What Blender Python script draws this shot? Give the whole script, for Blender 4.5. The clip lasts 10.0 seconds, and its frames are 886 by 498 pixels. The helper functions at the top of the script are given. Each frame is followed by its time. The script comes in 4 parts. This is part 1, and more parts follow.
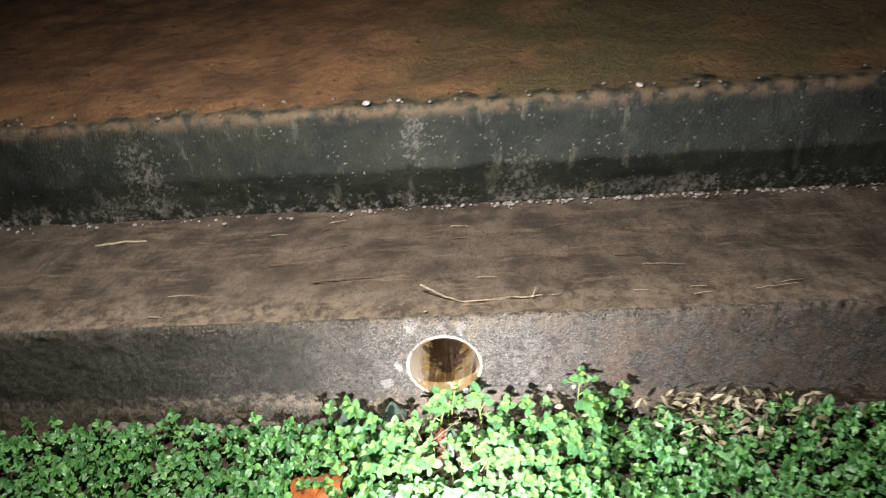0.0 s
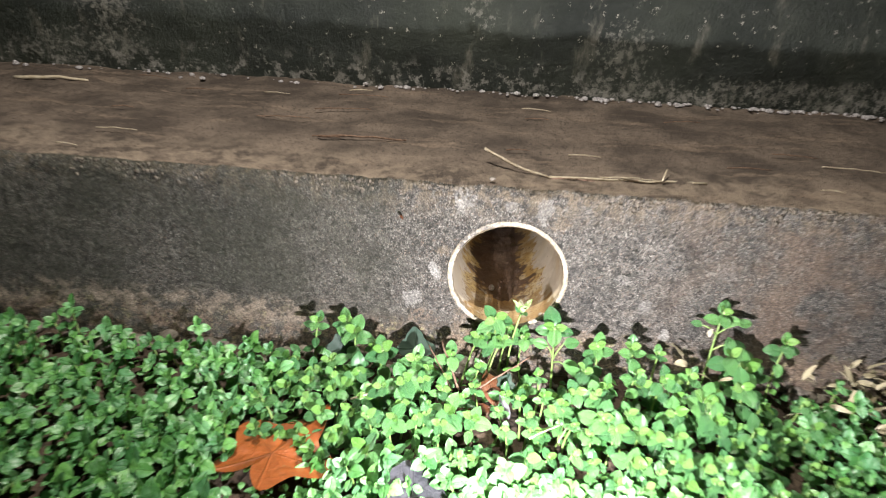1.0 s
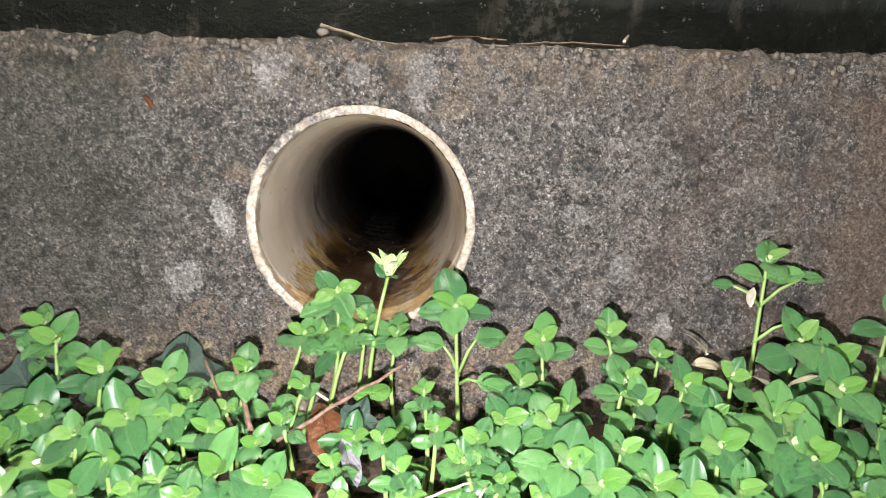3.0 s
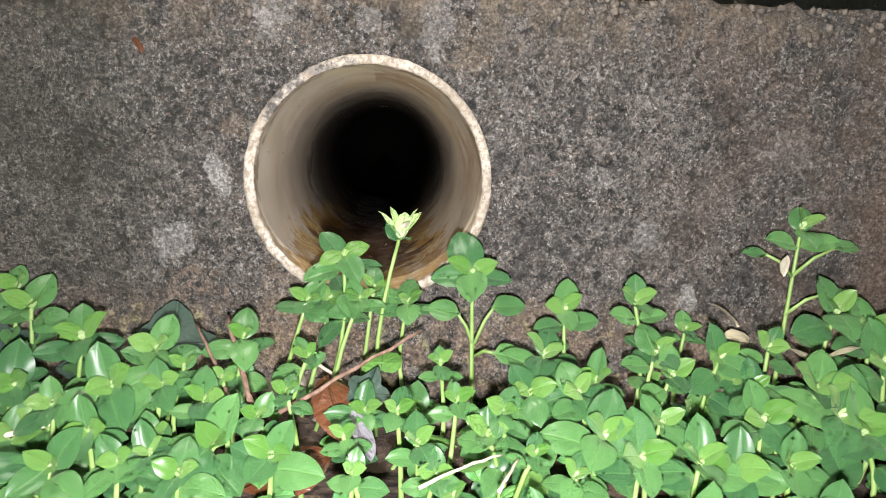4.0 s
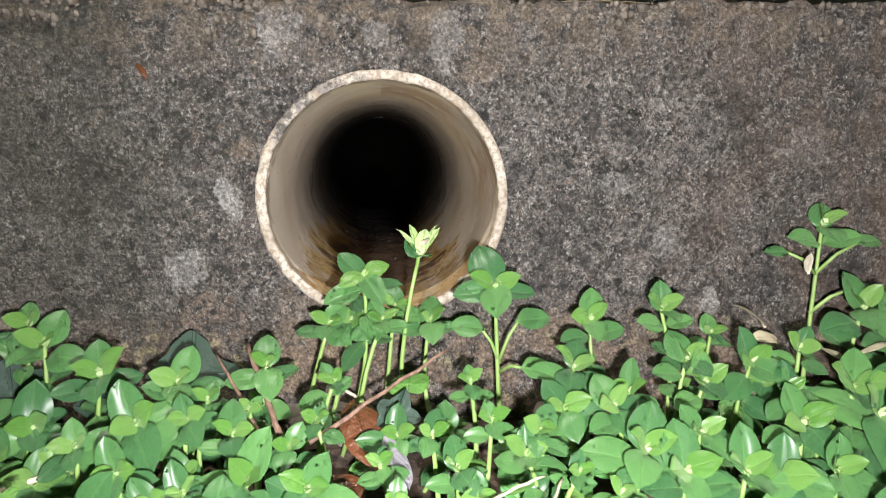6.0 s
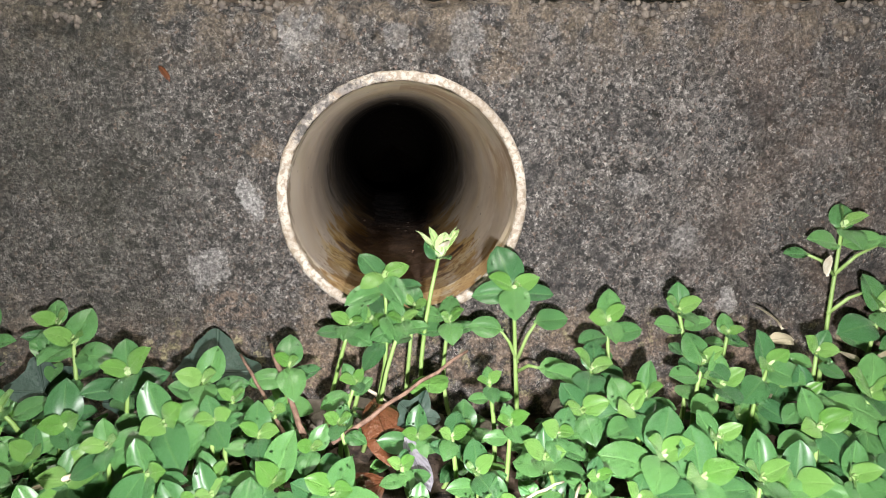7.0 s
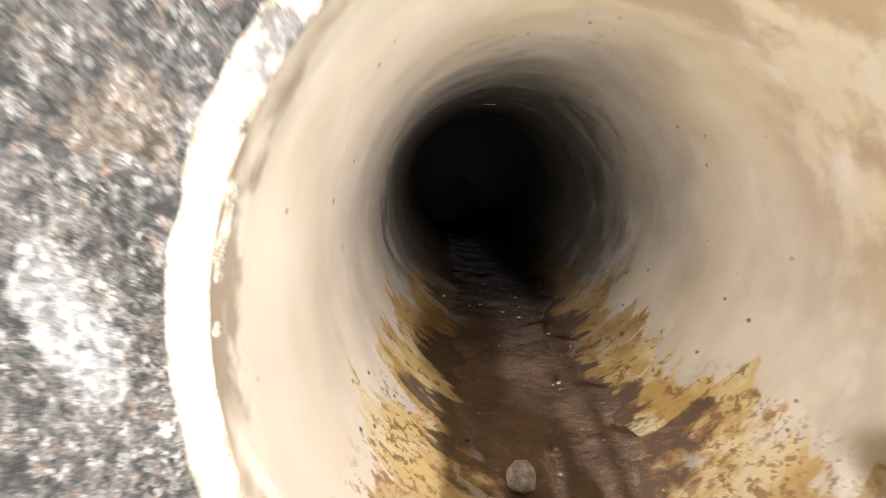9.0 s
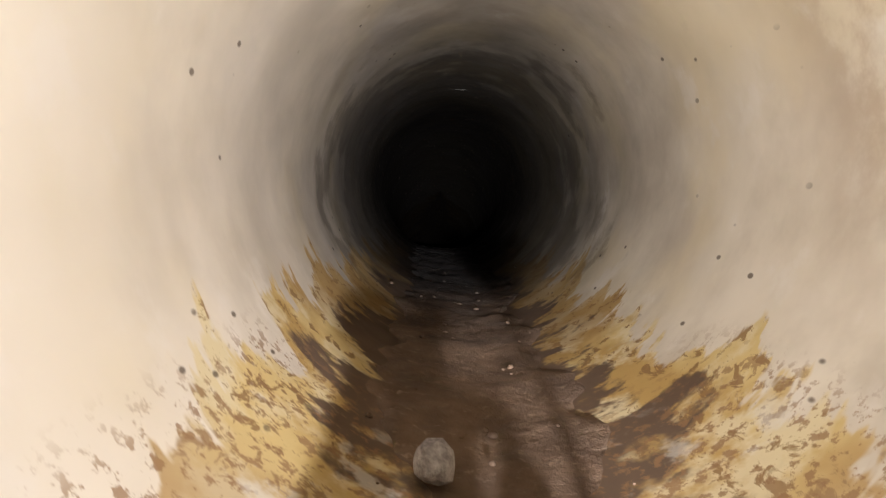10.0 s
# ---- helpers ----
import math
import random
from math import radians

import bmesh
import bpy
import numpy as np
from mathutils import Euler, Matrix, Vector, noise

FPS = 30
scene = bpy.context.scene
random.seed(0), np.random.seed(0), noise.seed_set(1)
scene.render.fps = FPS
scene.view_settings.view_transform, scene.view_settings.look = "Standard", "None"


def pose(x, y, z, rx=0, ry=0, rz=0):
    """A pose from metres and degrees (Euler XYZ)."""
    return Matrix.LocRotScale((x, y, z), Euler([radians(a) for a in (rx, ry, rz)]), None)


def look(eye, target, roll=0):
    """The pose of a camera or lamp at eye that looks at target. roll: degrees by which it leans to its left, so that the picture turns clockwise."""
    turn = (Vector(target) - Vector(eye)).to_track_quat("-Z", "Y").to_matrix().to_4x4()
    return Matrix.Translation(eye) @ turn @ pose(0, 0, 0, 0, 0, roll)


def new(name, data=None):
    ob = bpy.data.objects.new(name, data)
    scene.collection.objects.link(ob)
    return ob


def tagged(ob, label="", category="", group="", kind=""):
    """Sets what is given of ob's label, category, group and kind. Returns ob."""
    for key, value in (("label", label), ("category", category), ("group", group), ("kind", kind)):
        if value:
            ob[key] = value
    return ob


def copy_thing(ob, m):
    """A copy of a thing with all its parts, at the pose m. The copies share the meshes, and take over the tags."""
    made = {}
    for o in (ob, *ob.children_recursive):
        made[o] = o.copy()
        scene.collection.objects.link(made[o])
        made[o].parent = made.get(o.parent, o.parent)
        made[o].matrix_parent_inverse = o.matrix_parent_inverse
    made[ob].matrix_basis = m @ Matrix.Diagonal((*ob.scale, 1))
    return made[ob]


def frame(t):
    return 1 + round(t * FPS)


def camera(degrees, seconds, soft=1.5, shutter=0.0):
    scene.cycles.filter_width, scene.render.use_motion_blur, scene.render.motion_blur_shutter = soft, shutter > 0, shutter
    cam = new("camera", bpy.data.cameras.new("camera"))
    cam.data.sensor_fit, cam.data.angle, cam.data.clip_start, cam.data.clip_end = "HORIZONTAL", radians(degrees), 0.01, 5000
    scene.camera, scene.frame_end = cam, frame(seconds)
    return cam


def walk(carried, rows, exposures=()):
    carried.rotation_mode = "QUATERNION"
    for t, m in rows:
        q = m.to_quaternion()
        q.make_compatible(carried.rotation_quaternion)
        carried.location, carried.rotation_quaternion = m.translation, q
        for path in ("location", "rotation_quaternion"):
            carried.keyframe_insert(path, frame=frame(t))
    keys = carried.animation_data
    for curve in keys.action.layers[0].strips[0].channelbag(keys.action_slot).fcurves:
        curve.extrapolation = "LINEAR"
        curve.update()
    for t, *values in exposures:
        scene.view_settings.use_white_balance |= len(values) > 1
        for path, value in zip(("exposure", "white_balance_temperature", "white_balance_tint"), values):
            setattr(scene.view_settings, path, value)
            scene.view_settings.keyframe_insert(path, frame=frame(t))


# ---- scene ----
cam = camera(66.1, 10.0, soft=1.0, shutter=0.3)
PATH = [
    (0, (0.081, -0.077, 0.73), (-0.072, 1.634, -0.295), -5.3),
    (0.5, (-0.007, 0.0, 0.583), (-0.14, 1.728, -0.415), -1.1),
    (1, (-0.021, 0.129, 0.383), (-0.149, 1.908, -0.522), 2.7),
    (1.5, (-0.033, 0.258, 0.191), (-0.001, 2.22, -0.193), -3.4),
    (2, (-0.016, 0.311, 0.147), (-0.074, 2.247, -0.35), 0.5),
    (2.5, (0.035, 0.34, 0.142), (-0.094, 2.294, -0.267), -0.6),
    (3, (0.036, 0.352, 0.128), (0.058, 2.318, -0.238), 1.6),
    (4.3, (0.018, 0.377, 0.105), (0.127, 2.342, -0.254), 2.5),
    (4.5, (0.019, 0.379, 0.105), (0.154, 2.344, -0.241), 2.1),
    (5, (0.019, 0.38, 0.104), (0.146, 2.343, -0.257), 0.6),
    (5.5, (0.014, 0.381, 0.104), (0.142, 2.343, -0.26), 0.0),
    (6, (0.008, 0.379, 0.11), (0.126, 2.345, -0.239), -0.1),
    (6.2, (0.007, 0.381, 0.115), (0.125, 2.346, -0.228), -0.3),
    (7.3, (0.005, 0.378, 0.128), (0.078, 2.324, -0.320), 0.0),
    (7.5, (0.007, 0.394, 0.142), (0.108, 2.339, -0.312), -0.1),
    (8, (-0.0092, 0.4661, 0.1313), (0.036, 2.436, -0.087), 1.6),
    (8.5, (-0.0257, 0.5394, 0.1225), (-0.059, 2.509, -0.176), 2.6),
    (9, (-0.025, 0.6104, 0.0998), (-0.091, 2.58, -0.219), 0.6),
    (9.5, (-0.015, 0.638, 0.085), (-0.094, 2.625, -0.128), 0.1),
    (10, (-0.012, 0.646, 0.073), (-0.039, 2.634, -0.137), 2.7),
]
walk(cam, [(t, look(eye, target, roll)) for t, eye, target, roll in PATH],
     exposures=((0, 1.35, 6500, 10), (1.0, 1.05, 6500, 10), (1.5, 1.0, 6500, 10), (2.0, 0.65, 6500, 10), (3.0, 0.55, 6500, 10), (4.5, 0.28, 6500, 10), (7.5, 0.38, 6500, 10),
                (8.0, 1.2, 6400, 10), (8.5, 1.8, 6400, 10), (9.0, 1.85, 6500, 10), (9.5, 1.12, 7000, 8), (10.0, 1.65, 6450, 10)))

# ---- light: night, a hand-held lamp near the pipe and an added fill lamp ----
world = bpy.data.worlds.new("night")
world.use_nodes = True
world.node_tree.nodes["Background"].inputs["Color"].default_value = (0.35, 0.42, 0.6, 1)
world.node_tree.nodes["Background"].inputs["Strength"].default_value = 0.004
scene.world = world


def lamp(name, kind, place, energy, color, radius):
    data = bpy.data.lights.new(name, kind)
    data.energy, data.color, data.shadow_soft_size = energy, color, radius
    ob = new(name, data)
    ob.matrix_world = place
    return ob


def soft_spot(name, eye, target, energy, color, cone):
    """A small lamp like a phone's: a wide soft-edged beam from eye towards target."""
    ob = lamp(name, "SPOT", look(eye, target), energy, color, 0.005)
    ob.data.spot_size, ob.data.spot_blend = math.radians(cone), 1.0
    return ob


torch_near = soft_spot("torch_near", (0.020, 0.362, 0.091), (0.045, 0.68, 0.055), 8.4, (1.0, 0.965, 0.99), 158)
# added fill above the weeds, brightens ledge, back wall and bank
torch_start = soft_spot("torch_start", (-0.13, 0.50, 0.88), (-0.11, 0.90, 0.10), 17.0, (1.0, 0.95, 0.84), 172)

# ---- materials ----
class Nodes:
    """Short hand for building one node material."""

    def __init__(self, name):
        self.mat = bpy.data.materials.new(name)
        self.mat.use_nodes = True
        self.nt = self.mat.node_tree
        self.bsdf = self.nt.nodes["Principled BSDF"]
        self.coord = self.nt.nodes.new("ShaderNodeTexCoord")

    def put(self, socket, value):
        if isinstance(value, bpy.types.NodeSocket):
            self.nt.links.new(value, socket)
        elif isinstance(value, (tuple, list)) and len(value) == 3 and socket.type == "RGBA":
            socket.default_value = (*value, 1)
        else:
            socket.default_value = value

    def add(self, kind, outs=0, **values):
        n = self.nt.nodes.new(kind)
        for k, v in values.items():
            self.put(n.inputs[k.replace("_", " ")], v)
        return n.outputs[outs]

    def obj(self):
        return self.coord.outputs["Object"]

    def noise(self, scale, detail=4, rough=0.55, vec=None, dist=0.0):
        return self.add("ShaderNodeTexNoise", 0, Vector=vec or self.obj(), Scale=scale, Detail=detail, Roughness=rough, Distortion=dist)

    def voronoi(self, scale, outs=0, vec=None, rand=1.0):
        return self.add("ShaderNodeTexVoronoi", outs, Vector=vec or self.obj(), Scale=scale, Randomness=rand)

    def math(self, op, a, b=0.0, clamp=False):
        n = self.nt.nodes.new("ShaderNodeMath")
        n.operation, n.use_clamp = op, clamp
        self.put(n.inputs[0], a)
        self.put(n.inputs[1], b)
        return n.outputs[0]

    def mapr(self, v, a, b, c=0.0, d=1.0):
        n = self.nt.nodes.new("ShaderNodeMapRange")
        n.interpolation_type = "SMOOTHSTEP"
        for i, x in enumerate((v, a, b, c, d)):
            self.put(n.inputs[i], x)
        return n.outputs[0]

    def mix(self, f, a, b, blend="MIX"):
        n = self.nt.nodes.new("ShaderNodeMix")
        n.data_type, n.blend_type = "RGBA", blend
        self.put(n.inputs[0], f)
        self.put(n.inputs[6], a)
        self.put(n.inputs[7], b)
        return n.outputs[2]

    def scaled(self, x, y, z, vec=None):
        n = self.nt.nodes.new("ShaderNodeMapping")
        self.put(n.inputs["Vector"], vec or self.obj())
        n.inputs["Scale"].default_value = (x, y, z)
        return n.outputs[0]

    def xyz(self, vec=None):
        n = self.nt.nodes.new("ShaderNodeSeparateXYZ")
        self.put(n.inputs[0], vec or self.obj())
        return n.outputs

    def random(self):
        return self.nt.nodes.new("ShaderNodeObjectInfo").outputs["Random"]

    def island(self):
        return self.nt.nodes.new("ShaderNodeNewGeometry").outputs["Random Per Island"]

    def done(self, color, rough=0.7, bump=None, depth=0.001, strength=1.0, spec=0.5):
        self.put(self.bsdf.inputs["Base Color"], color)
        self.put(self.bsdf.inputs["Roughness"], rough)
        self.put(self.bsdf.inputs["Specular IOR Level"], spec)
        if bump is not None:
            n = self.nt.nodes.new("ShaderNodeBump")
            n.inputs["Strength"].default_value, n.inputs["Distance"].default_value = strength, depth
            self.put(n.inputs["Height"], bump)
            self.nt.links.new(n.outputs[0], self.bsdf.inputs["Normal"])
        return self.mat

    def blob(self, x, z, rx, rz, edge=0.5):
        """A ragged stain round (x, z) on an upright face."""
        s = self.xyz()
        a = self.math("POWER", self.math("ABSOLUTE", self.math("MULTIPLY", self.math("SUBTRACT", s[0], x), 1 / rx)), 2.0)
        b = self.math("POWER", self.math("ABSOLUTE", self.math("MULTIPLY", self.math("SUBTRACT", s[2], z), 1 / rz)), 2.0)
        d = self.math("ADD", self.math("ADD", a, b), self.mapr(self.noise(160, 5, 0.7), 0.3, 0.7, -edge, edge))
        return self.mapr(d, 0.72, 1.12, 1.0, 0.0)


def concrete_material():
    k = Nodes("rough weathered concrete")
    big, mid, fine, dust = k.noise(9, 5, 0.6), k.noise(70, 8, 0.74), k.noise(620, 6, 0.75), k.noise(1900, 3, 0.7)
    c = k.mix(k.mapr(big, 0.35, 0.65), (0.070, 0.065, 0.060), (0.165, 0.148, 0.130))
    across = k.xyz()[0]
    pale = k.math("MULTIPLY", k.mapr(k.math("ABSOLUTE", k.math("SUBTRACT", across, 0.10)), 0.12, 0.03), k.mapr(k.noise(48, 7, 0.75), 0.38, 0.62, 0, 0.7))
    c = k.mix(pale, c, (0.25, 0.225, 0.20))
    c = k.mix(k.mapr(k.noise(17, 6, 0.7), 0.52, 0.66, 0, 0.6), c, (0.048, 0.044, 0.042))
    c = k.mix(k.mapr(mid, 0.44, 0.64, 0, 0.8), c, (0.195, 0.180, 0.163))
    g, f2 = k.xyz(k.voronoi(820, 1)), k.xyz(k.voronoi(380, 1))
    c = k.mix(k.math("MULTIPLY", k.mapr(g[0], 0.70, 0.95), k.mapr(dust, 0.42, 0.55, 0.0, 0.85)), c, (0.42, 0.395, 0.36))
    c = k.mix(k.math("MULTIPLY", k.mapr(f2[0], 0.88, 0.99), k.mapr(fine, 0.44, 0.58, 0.0, 0.7)), c, (0.40, 0.37, 0.33))
    c = k.mix(k.mapr(g[1], 0.82, 0.98, 0.0, 0.5), c, (0.25, 0.155, 0.105))
    c = k.mix(k.mapr(fine, 0.38, 0.52, 0.95, 0.0), c, (0.018, 0.021, 0.020))
    c = k.mix(k.mapr(dust, 0.38, 0.49, 0.85, 0.0), c, (0.028, 0.026, 0.025))
    pit = k.noise(230, 6, 0.7, None, 0.6)
    c = k.mix(k.mapr(pit, 0.38, 0.48, 0.9, 0.0), c, (0.022, 0.022, 0.020))
    c = k.mix(k.mapr(pit, 0.56, 0.66, 0.0, 0.55), c, (0.30, 0.28, 0.25))
    spark = k.xyz(k.voronoi(1250, 1))
    c = k.mix(k.mapr(spark[2], 0.95, 0.99, 0.0, 0.5), c, (0.44, 0.42, 0.38))
    c = k.mix(k.mapr(k.noise(34, 7, 0.72, None, 0.5), 0.54, 0.64, 0, 0.6), c, (0.036, 0.035, 0.034))
    c = k.mix(k.mapr(k.noise(42, 6, 0.7), 0.57, 0.68, 0, 0.45), c, (0.22, 0.19, 0.165))
    s = k.xyz()
    # exposed aggregate and ochre towards the worn top edge
    edge = k.math("MULTIPLY", k.mapr(s[2], 0.125, 0.165), k.mapr(k.noise(120, 4), 0.42, 0.62))
    c = k.mix(k.math("MULTIPLY", edge, 0.7), c, (0.21, 0.165, 0.115))
    # reddish brown film on one end, green algae on the other
    c = k.mix(k.math("MULTIPLY", k.mapr(s[0], 0.08, 0.26), k.mapr(k.noise(22, 5), 0.4, 0.62, 0, 0.6)), c, (0.17, 0.115, 0.080))
    c = k.mix(k.math("MULTIPLY", k.mapr(s[0], -0.03, -0.16), k.mapr(k.noise(14, 5), 0.35, 0.65, 0.30, 0.75)), c, (0.050, 0.050, 0.036))
    # soil splash at the foot, lime crust beyond the pipe
    foot = k.math("MULTIPLY", k.mapr(s[2], 0.034, 0.004), k.mapr(k.noise(60, 7, 0.7), 0.42, 0.58, 0, 0.8))
    c = k.mix(foot, c, k.mix(k.mapr(k.noise(240, 5, 0.7), 0.40, 0.60), (0.085, 0.056, 0.036), (0.27, 0.20, 0.145)))
    lichen = k.math("MULTIPLY", k.mapr(s[2], 0.036, 0.012), k.mapr(k.noise(130, 6, 0.75), 0.55, 0.62, 0, 0.75))
    c = k.mix(lichen, c, (0.30, 0.27, 0.15))
    crust = k.math("MULTIPLY", k.mapr(k.math("ABSOLUTE", k.math("SUBTRACT", s[2], 0.022)), 0.022, 0.006), k.mapr(s[0], -0.13, -0.20))
    c = k.mix(k.math("MULTIPLY", crust, k.mapr(k.noise(70, 6, 0.7), 0.45, 0.62, 0, 0.9)), c, (0.33, 0.27, 0.21))
    for x, z, rx, rz, a in ((-0.0690, 0.0835, 0.0040, 0.0055, 1.0), (-0.0660, 0.0765, 0.0042, 0.0065, 1.0), (-0.0885, 0.0490, 0.0090, 0.0105, 0.7), (0.027, 0.147, 0.007, 0.013, 0.5),
                            (-0.044, 0.153, 0.009, 0.008, 0.75), (-0.047, 0.143, 0.005, 0.008, 0.45), (-0.001, 0.149, 0.006, 0.006, 0.55), (0.150, 0.030, 0.005, 0.006, 0.9),
                            (0.128, 0.060, 0.006, 0.009, 0.45), (0.104, 0.085, 0.008, 0.005, 0.3), (0.19, 0.10, 0.014, 0.010, 0.25)):
        c = k.mix(k.math("MULTIPLY", k.math("MULTIPLY", k.blob(x, z, rx, rz, 0.85), a * 0.62), k.mapr(fine, 0.32, 0.54, 0.45, 1.0)), c, (0.44, 0.425, 0.40))
    for x, z, r in ((-0.0595, 0.1018, 0.006), (0.043, 0.136, 0.008), (-0.03, 0.020, 0.02), (0.085, 0.014, 0.014)):
        c = k.mix(k.math("MULTIPLY", k.blob(x, z, r, r, 1.2), 0.3), c, (0.24, 0.175, 0.11))
    c = k.mix(k.math("MULTIPLY", k.blob(-0.081, 0.029, 0.016, 0.008, 1.0), k.mapr(pit, 0.42, 0.58, 0.0, 0.7)), c, (0.20, 0.145, 0.105))
    # sandy grain: every grain its own shade
    c = k.mix(1.0, c, k.mapr(k.xyz(k.voronoi(1050, 1))[1], 0.0, 1.0, 0.66, 1.34), "MULTIPLY")
    c = k.mix(1.0, c, k.mapr(k.noise(430, 5, 0.75), 0.32, 0.68, 0.64, 1.40), "MULTIPLY")
    h = k.math("ADD", k.math("ADD", k.math("MULTIPLY", mid, 0.7), k.math("MULTIPLY", pit, 0.6)), k.math("ADD", k.math("MULTIPLY", fine, 0.5), k.math("MULTIPLY", dust, 0.25)))
    return k.done(c, k.mapr(k.noise(90, 3), 0.3, 0.7, 0.42, 0.85), h, 0.0042, 1.0)


def ledge_material():
    k = Nodes("damp dirty concrete ledge")
    c = k.mix(k.mapr(k.noise(16, 6, 0.65), 0.35, 0.68), (0.070, 0.052, 0.042), (0.19, 0.145, 0.115))
    streak = k.noise(40, 6, 0.7, k.scaled(0.22, 1.6, 1))
    c = k.mix(k.mapr(streak, 0.52, 0.68, 0, 0.75), c, (0.27, 0.20, 0.15))
    c = k.mix(k.mapr(k.noise(300, 4, 0.7), 0.34, 0.5, 0.8, 0.0), c, (0.030, 0.022, 0.018))
    s = k.xyz()
    front = k.math("MULTIPLY", k.mapr(s[1], 0.79, 0.70), k.mapr(k.noise(50, 5, 0.7), 0.40, 0.62, 0, 0.8))
    c = k.mix(front, c, (0.30, 0.235, 0.18))
    h = k.math("ADD", k.noise(130, 6, 0.7), k.math("MULTIPLY", k.noise(500, 3), 0.4))
    return k.done(c, 0.75, h, 0.003)


def dark_wall_material():
    k = Nodes("dark green weathered render")
    c = k.mix(k.mapr(k.noise(7, 5, 0.6), 0.35, 0.7), (0.011, 0.015, 0.012), (0.029, 0.035, 0.026))
    drip = k.noise(34, 6, 0.65, k.scaled(1.0, 1.0, 0.35))
    c = k.mix(k.mapr(drip, 0.56, 0.72, 0, 0.55), c, (0.17, 0.16, 0.13))
    speck = k.xyz(k.voronoi(230, 1))
    c = k.mix(k.math("MULTIPLY", k.mapr(speck[0], 0.955, 0.99), k.mapr(k.noise(420, 4, 0.7), 0.50, 0.62)), c, (0.33, 0.31, 0.27))
    s = k.xyz()
    base = k.math("MULTIPLY", k.mapr(s[2], 0.215, 0.172), k.mapr(k.noise(55, 6, 0.75), 0.50, 0.62))
    c = k.mix(k.math("MULTIPLY", base, 0.55), c, (0.40, 0.38, 0.35))
    for x, z, rx, rz in ((-0.55, 0.275, 0.035, 0.045), (-0.53, 0.225, 0.030, 0.040), (-0.60, 0.190, 0.060, 0.022), (0.13, 0.228, 0.030, 0.030), (0.15, 0.180, 0.060, 0.014), (-0.05, 0.30, 0.02, 0.05), (0.36, 0.185, 0.12, 0.016)):
        c = k.mix(k.math("MULTIPLY", k.blob(x, z, rx, rz, 1.3), k.mapr(k.noise(90, 6, 0.75), 0.42, 0.60, 0, 0.5)), c, (0.24, 0.23, 0.20))
    top = k.math("MULTIPLY", k.mapr(s[2], 0.325, 0.352), k.mapr(k.noise(40, 5), 0.35, 0.6))
    c = k.mix(top, c, (0.15, 0.105, 0.065))
    return k.done(c, k.mapr(k.noise(30, 3), 0.3, 0.7, 0.45, 0.8), k.noise(180, 6, 0.7), 0.003)


def soil_material(name, dark, light, pale):
    k = Nodes(name)
    c = k.mix(k.mapr(k.noise(18, 7, 0.65), 0.35, 0.68), dark, light)
    c = k.mix(k.mapr(k.noise(230, 4, 0.7), 0.56, 0.72, 0, 0.8), c, pale)
    c = k.mix(k.mapr(k.noise(90, 5, 0.7), 0.30, 0.46, 0.8, 0), c, tuple(v * 0.25 for v in dark))
    return k.done(c, 0.9, k.math("ADD", k.noise(70, 6, 0.7), k.math("MULTIPLY", k.voronoi(160), 0.6)), 0.006)


def bank_material():
    k = Nodes("orange clay bank")
    s = k.xyz()
    c = k.mix(k.mapr(k.noise(8, 7, 0.65), 0.35, 0.68), (0.17, 0.088, 0.046), (0.38, 0.195, 0.095))
    moss = k.math("MULTIPLY", k.mapr(s[0], -0.25, 0.12), k.mapr(k.noise(6, 5), 0.36, 0.55, 0.35, 0.95))
    c = k.mix(moss, c, (0.12, 0.095, 0.042))
    c = k.mix(k.mapr(k.noise(150, 5, 0.7), 0.57, 0.70, 0, 0.7), c, (0.32, 0.21, 0.13))
    c = k.mix(k.mapr(k.noise(45, 5, 0.7), 0.30, 0.45, 0.8, 0), c, (0.030, 0.018, 0.010))
    return k.done(c, 0.9, k.noise(60, 7, 0.7), 0.012)


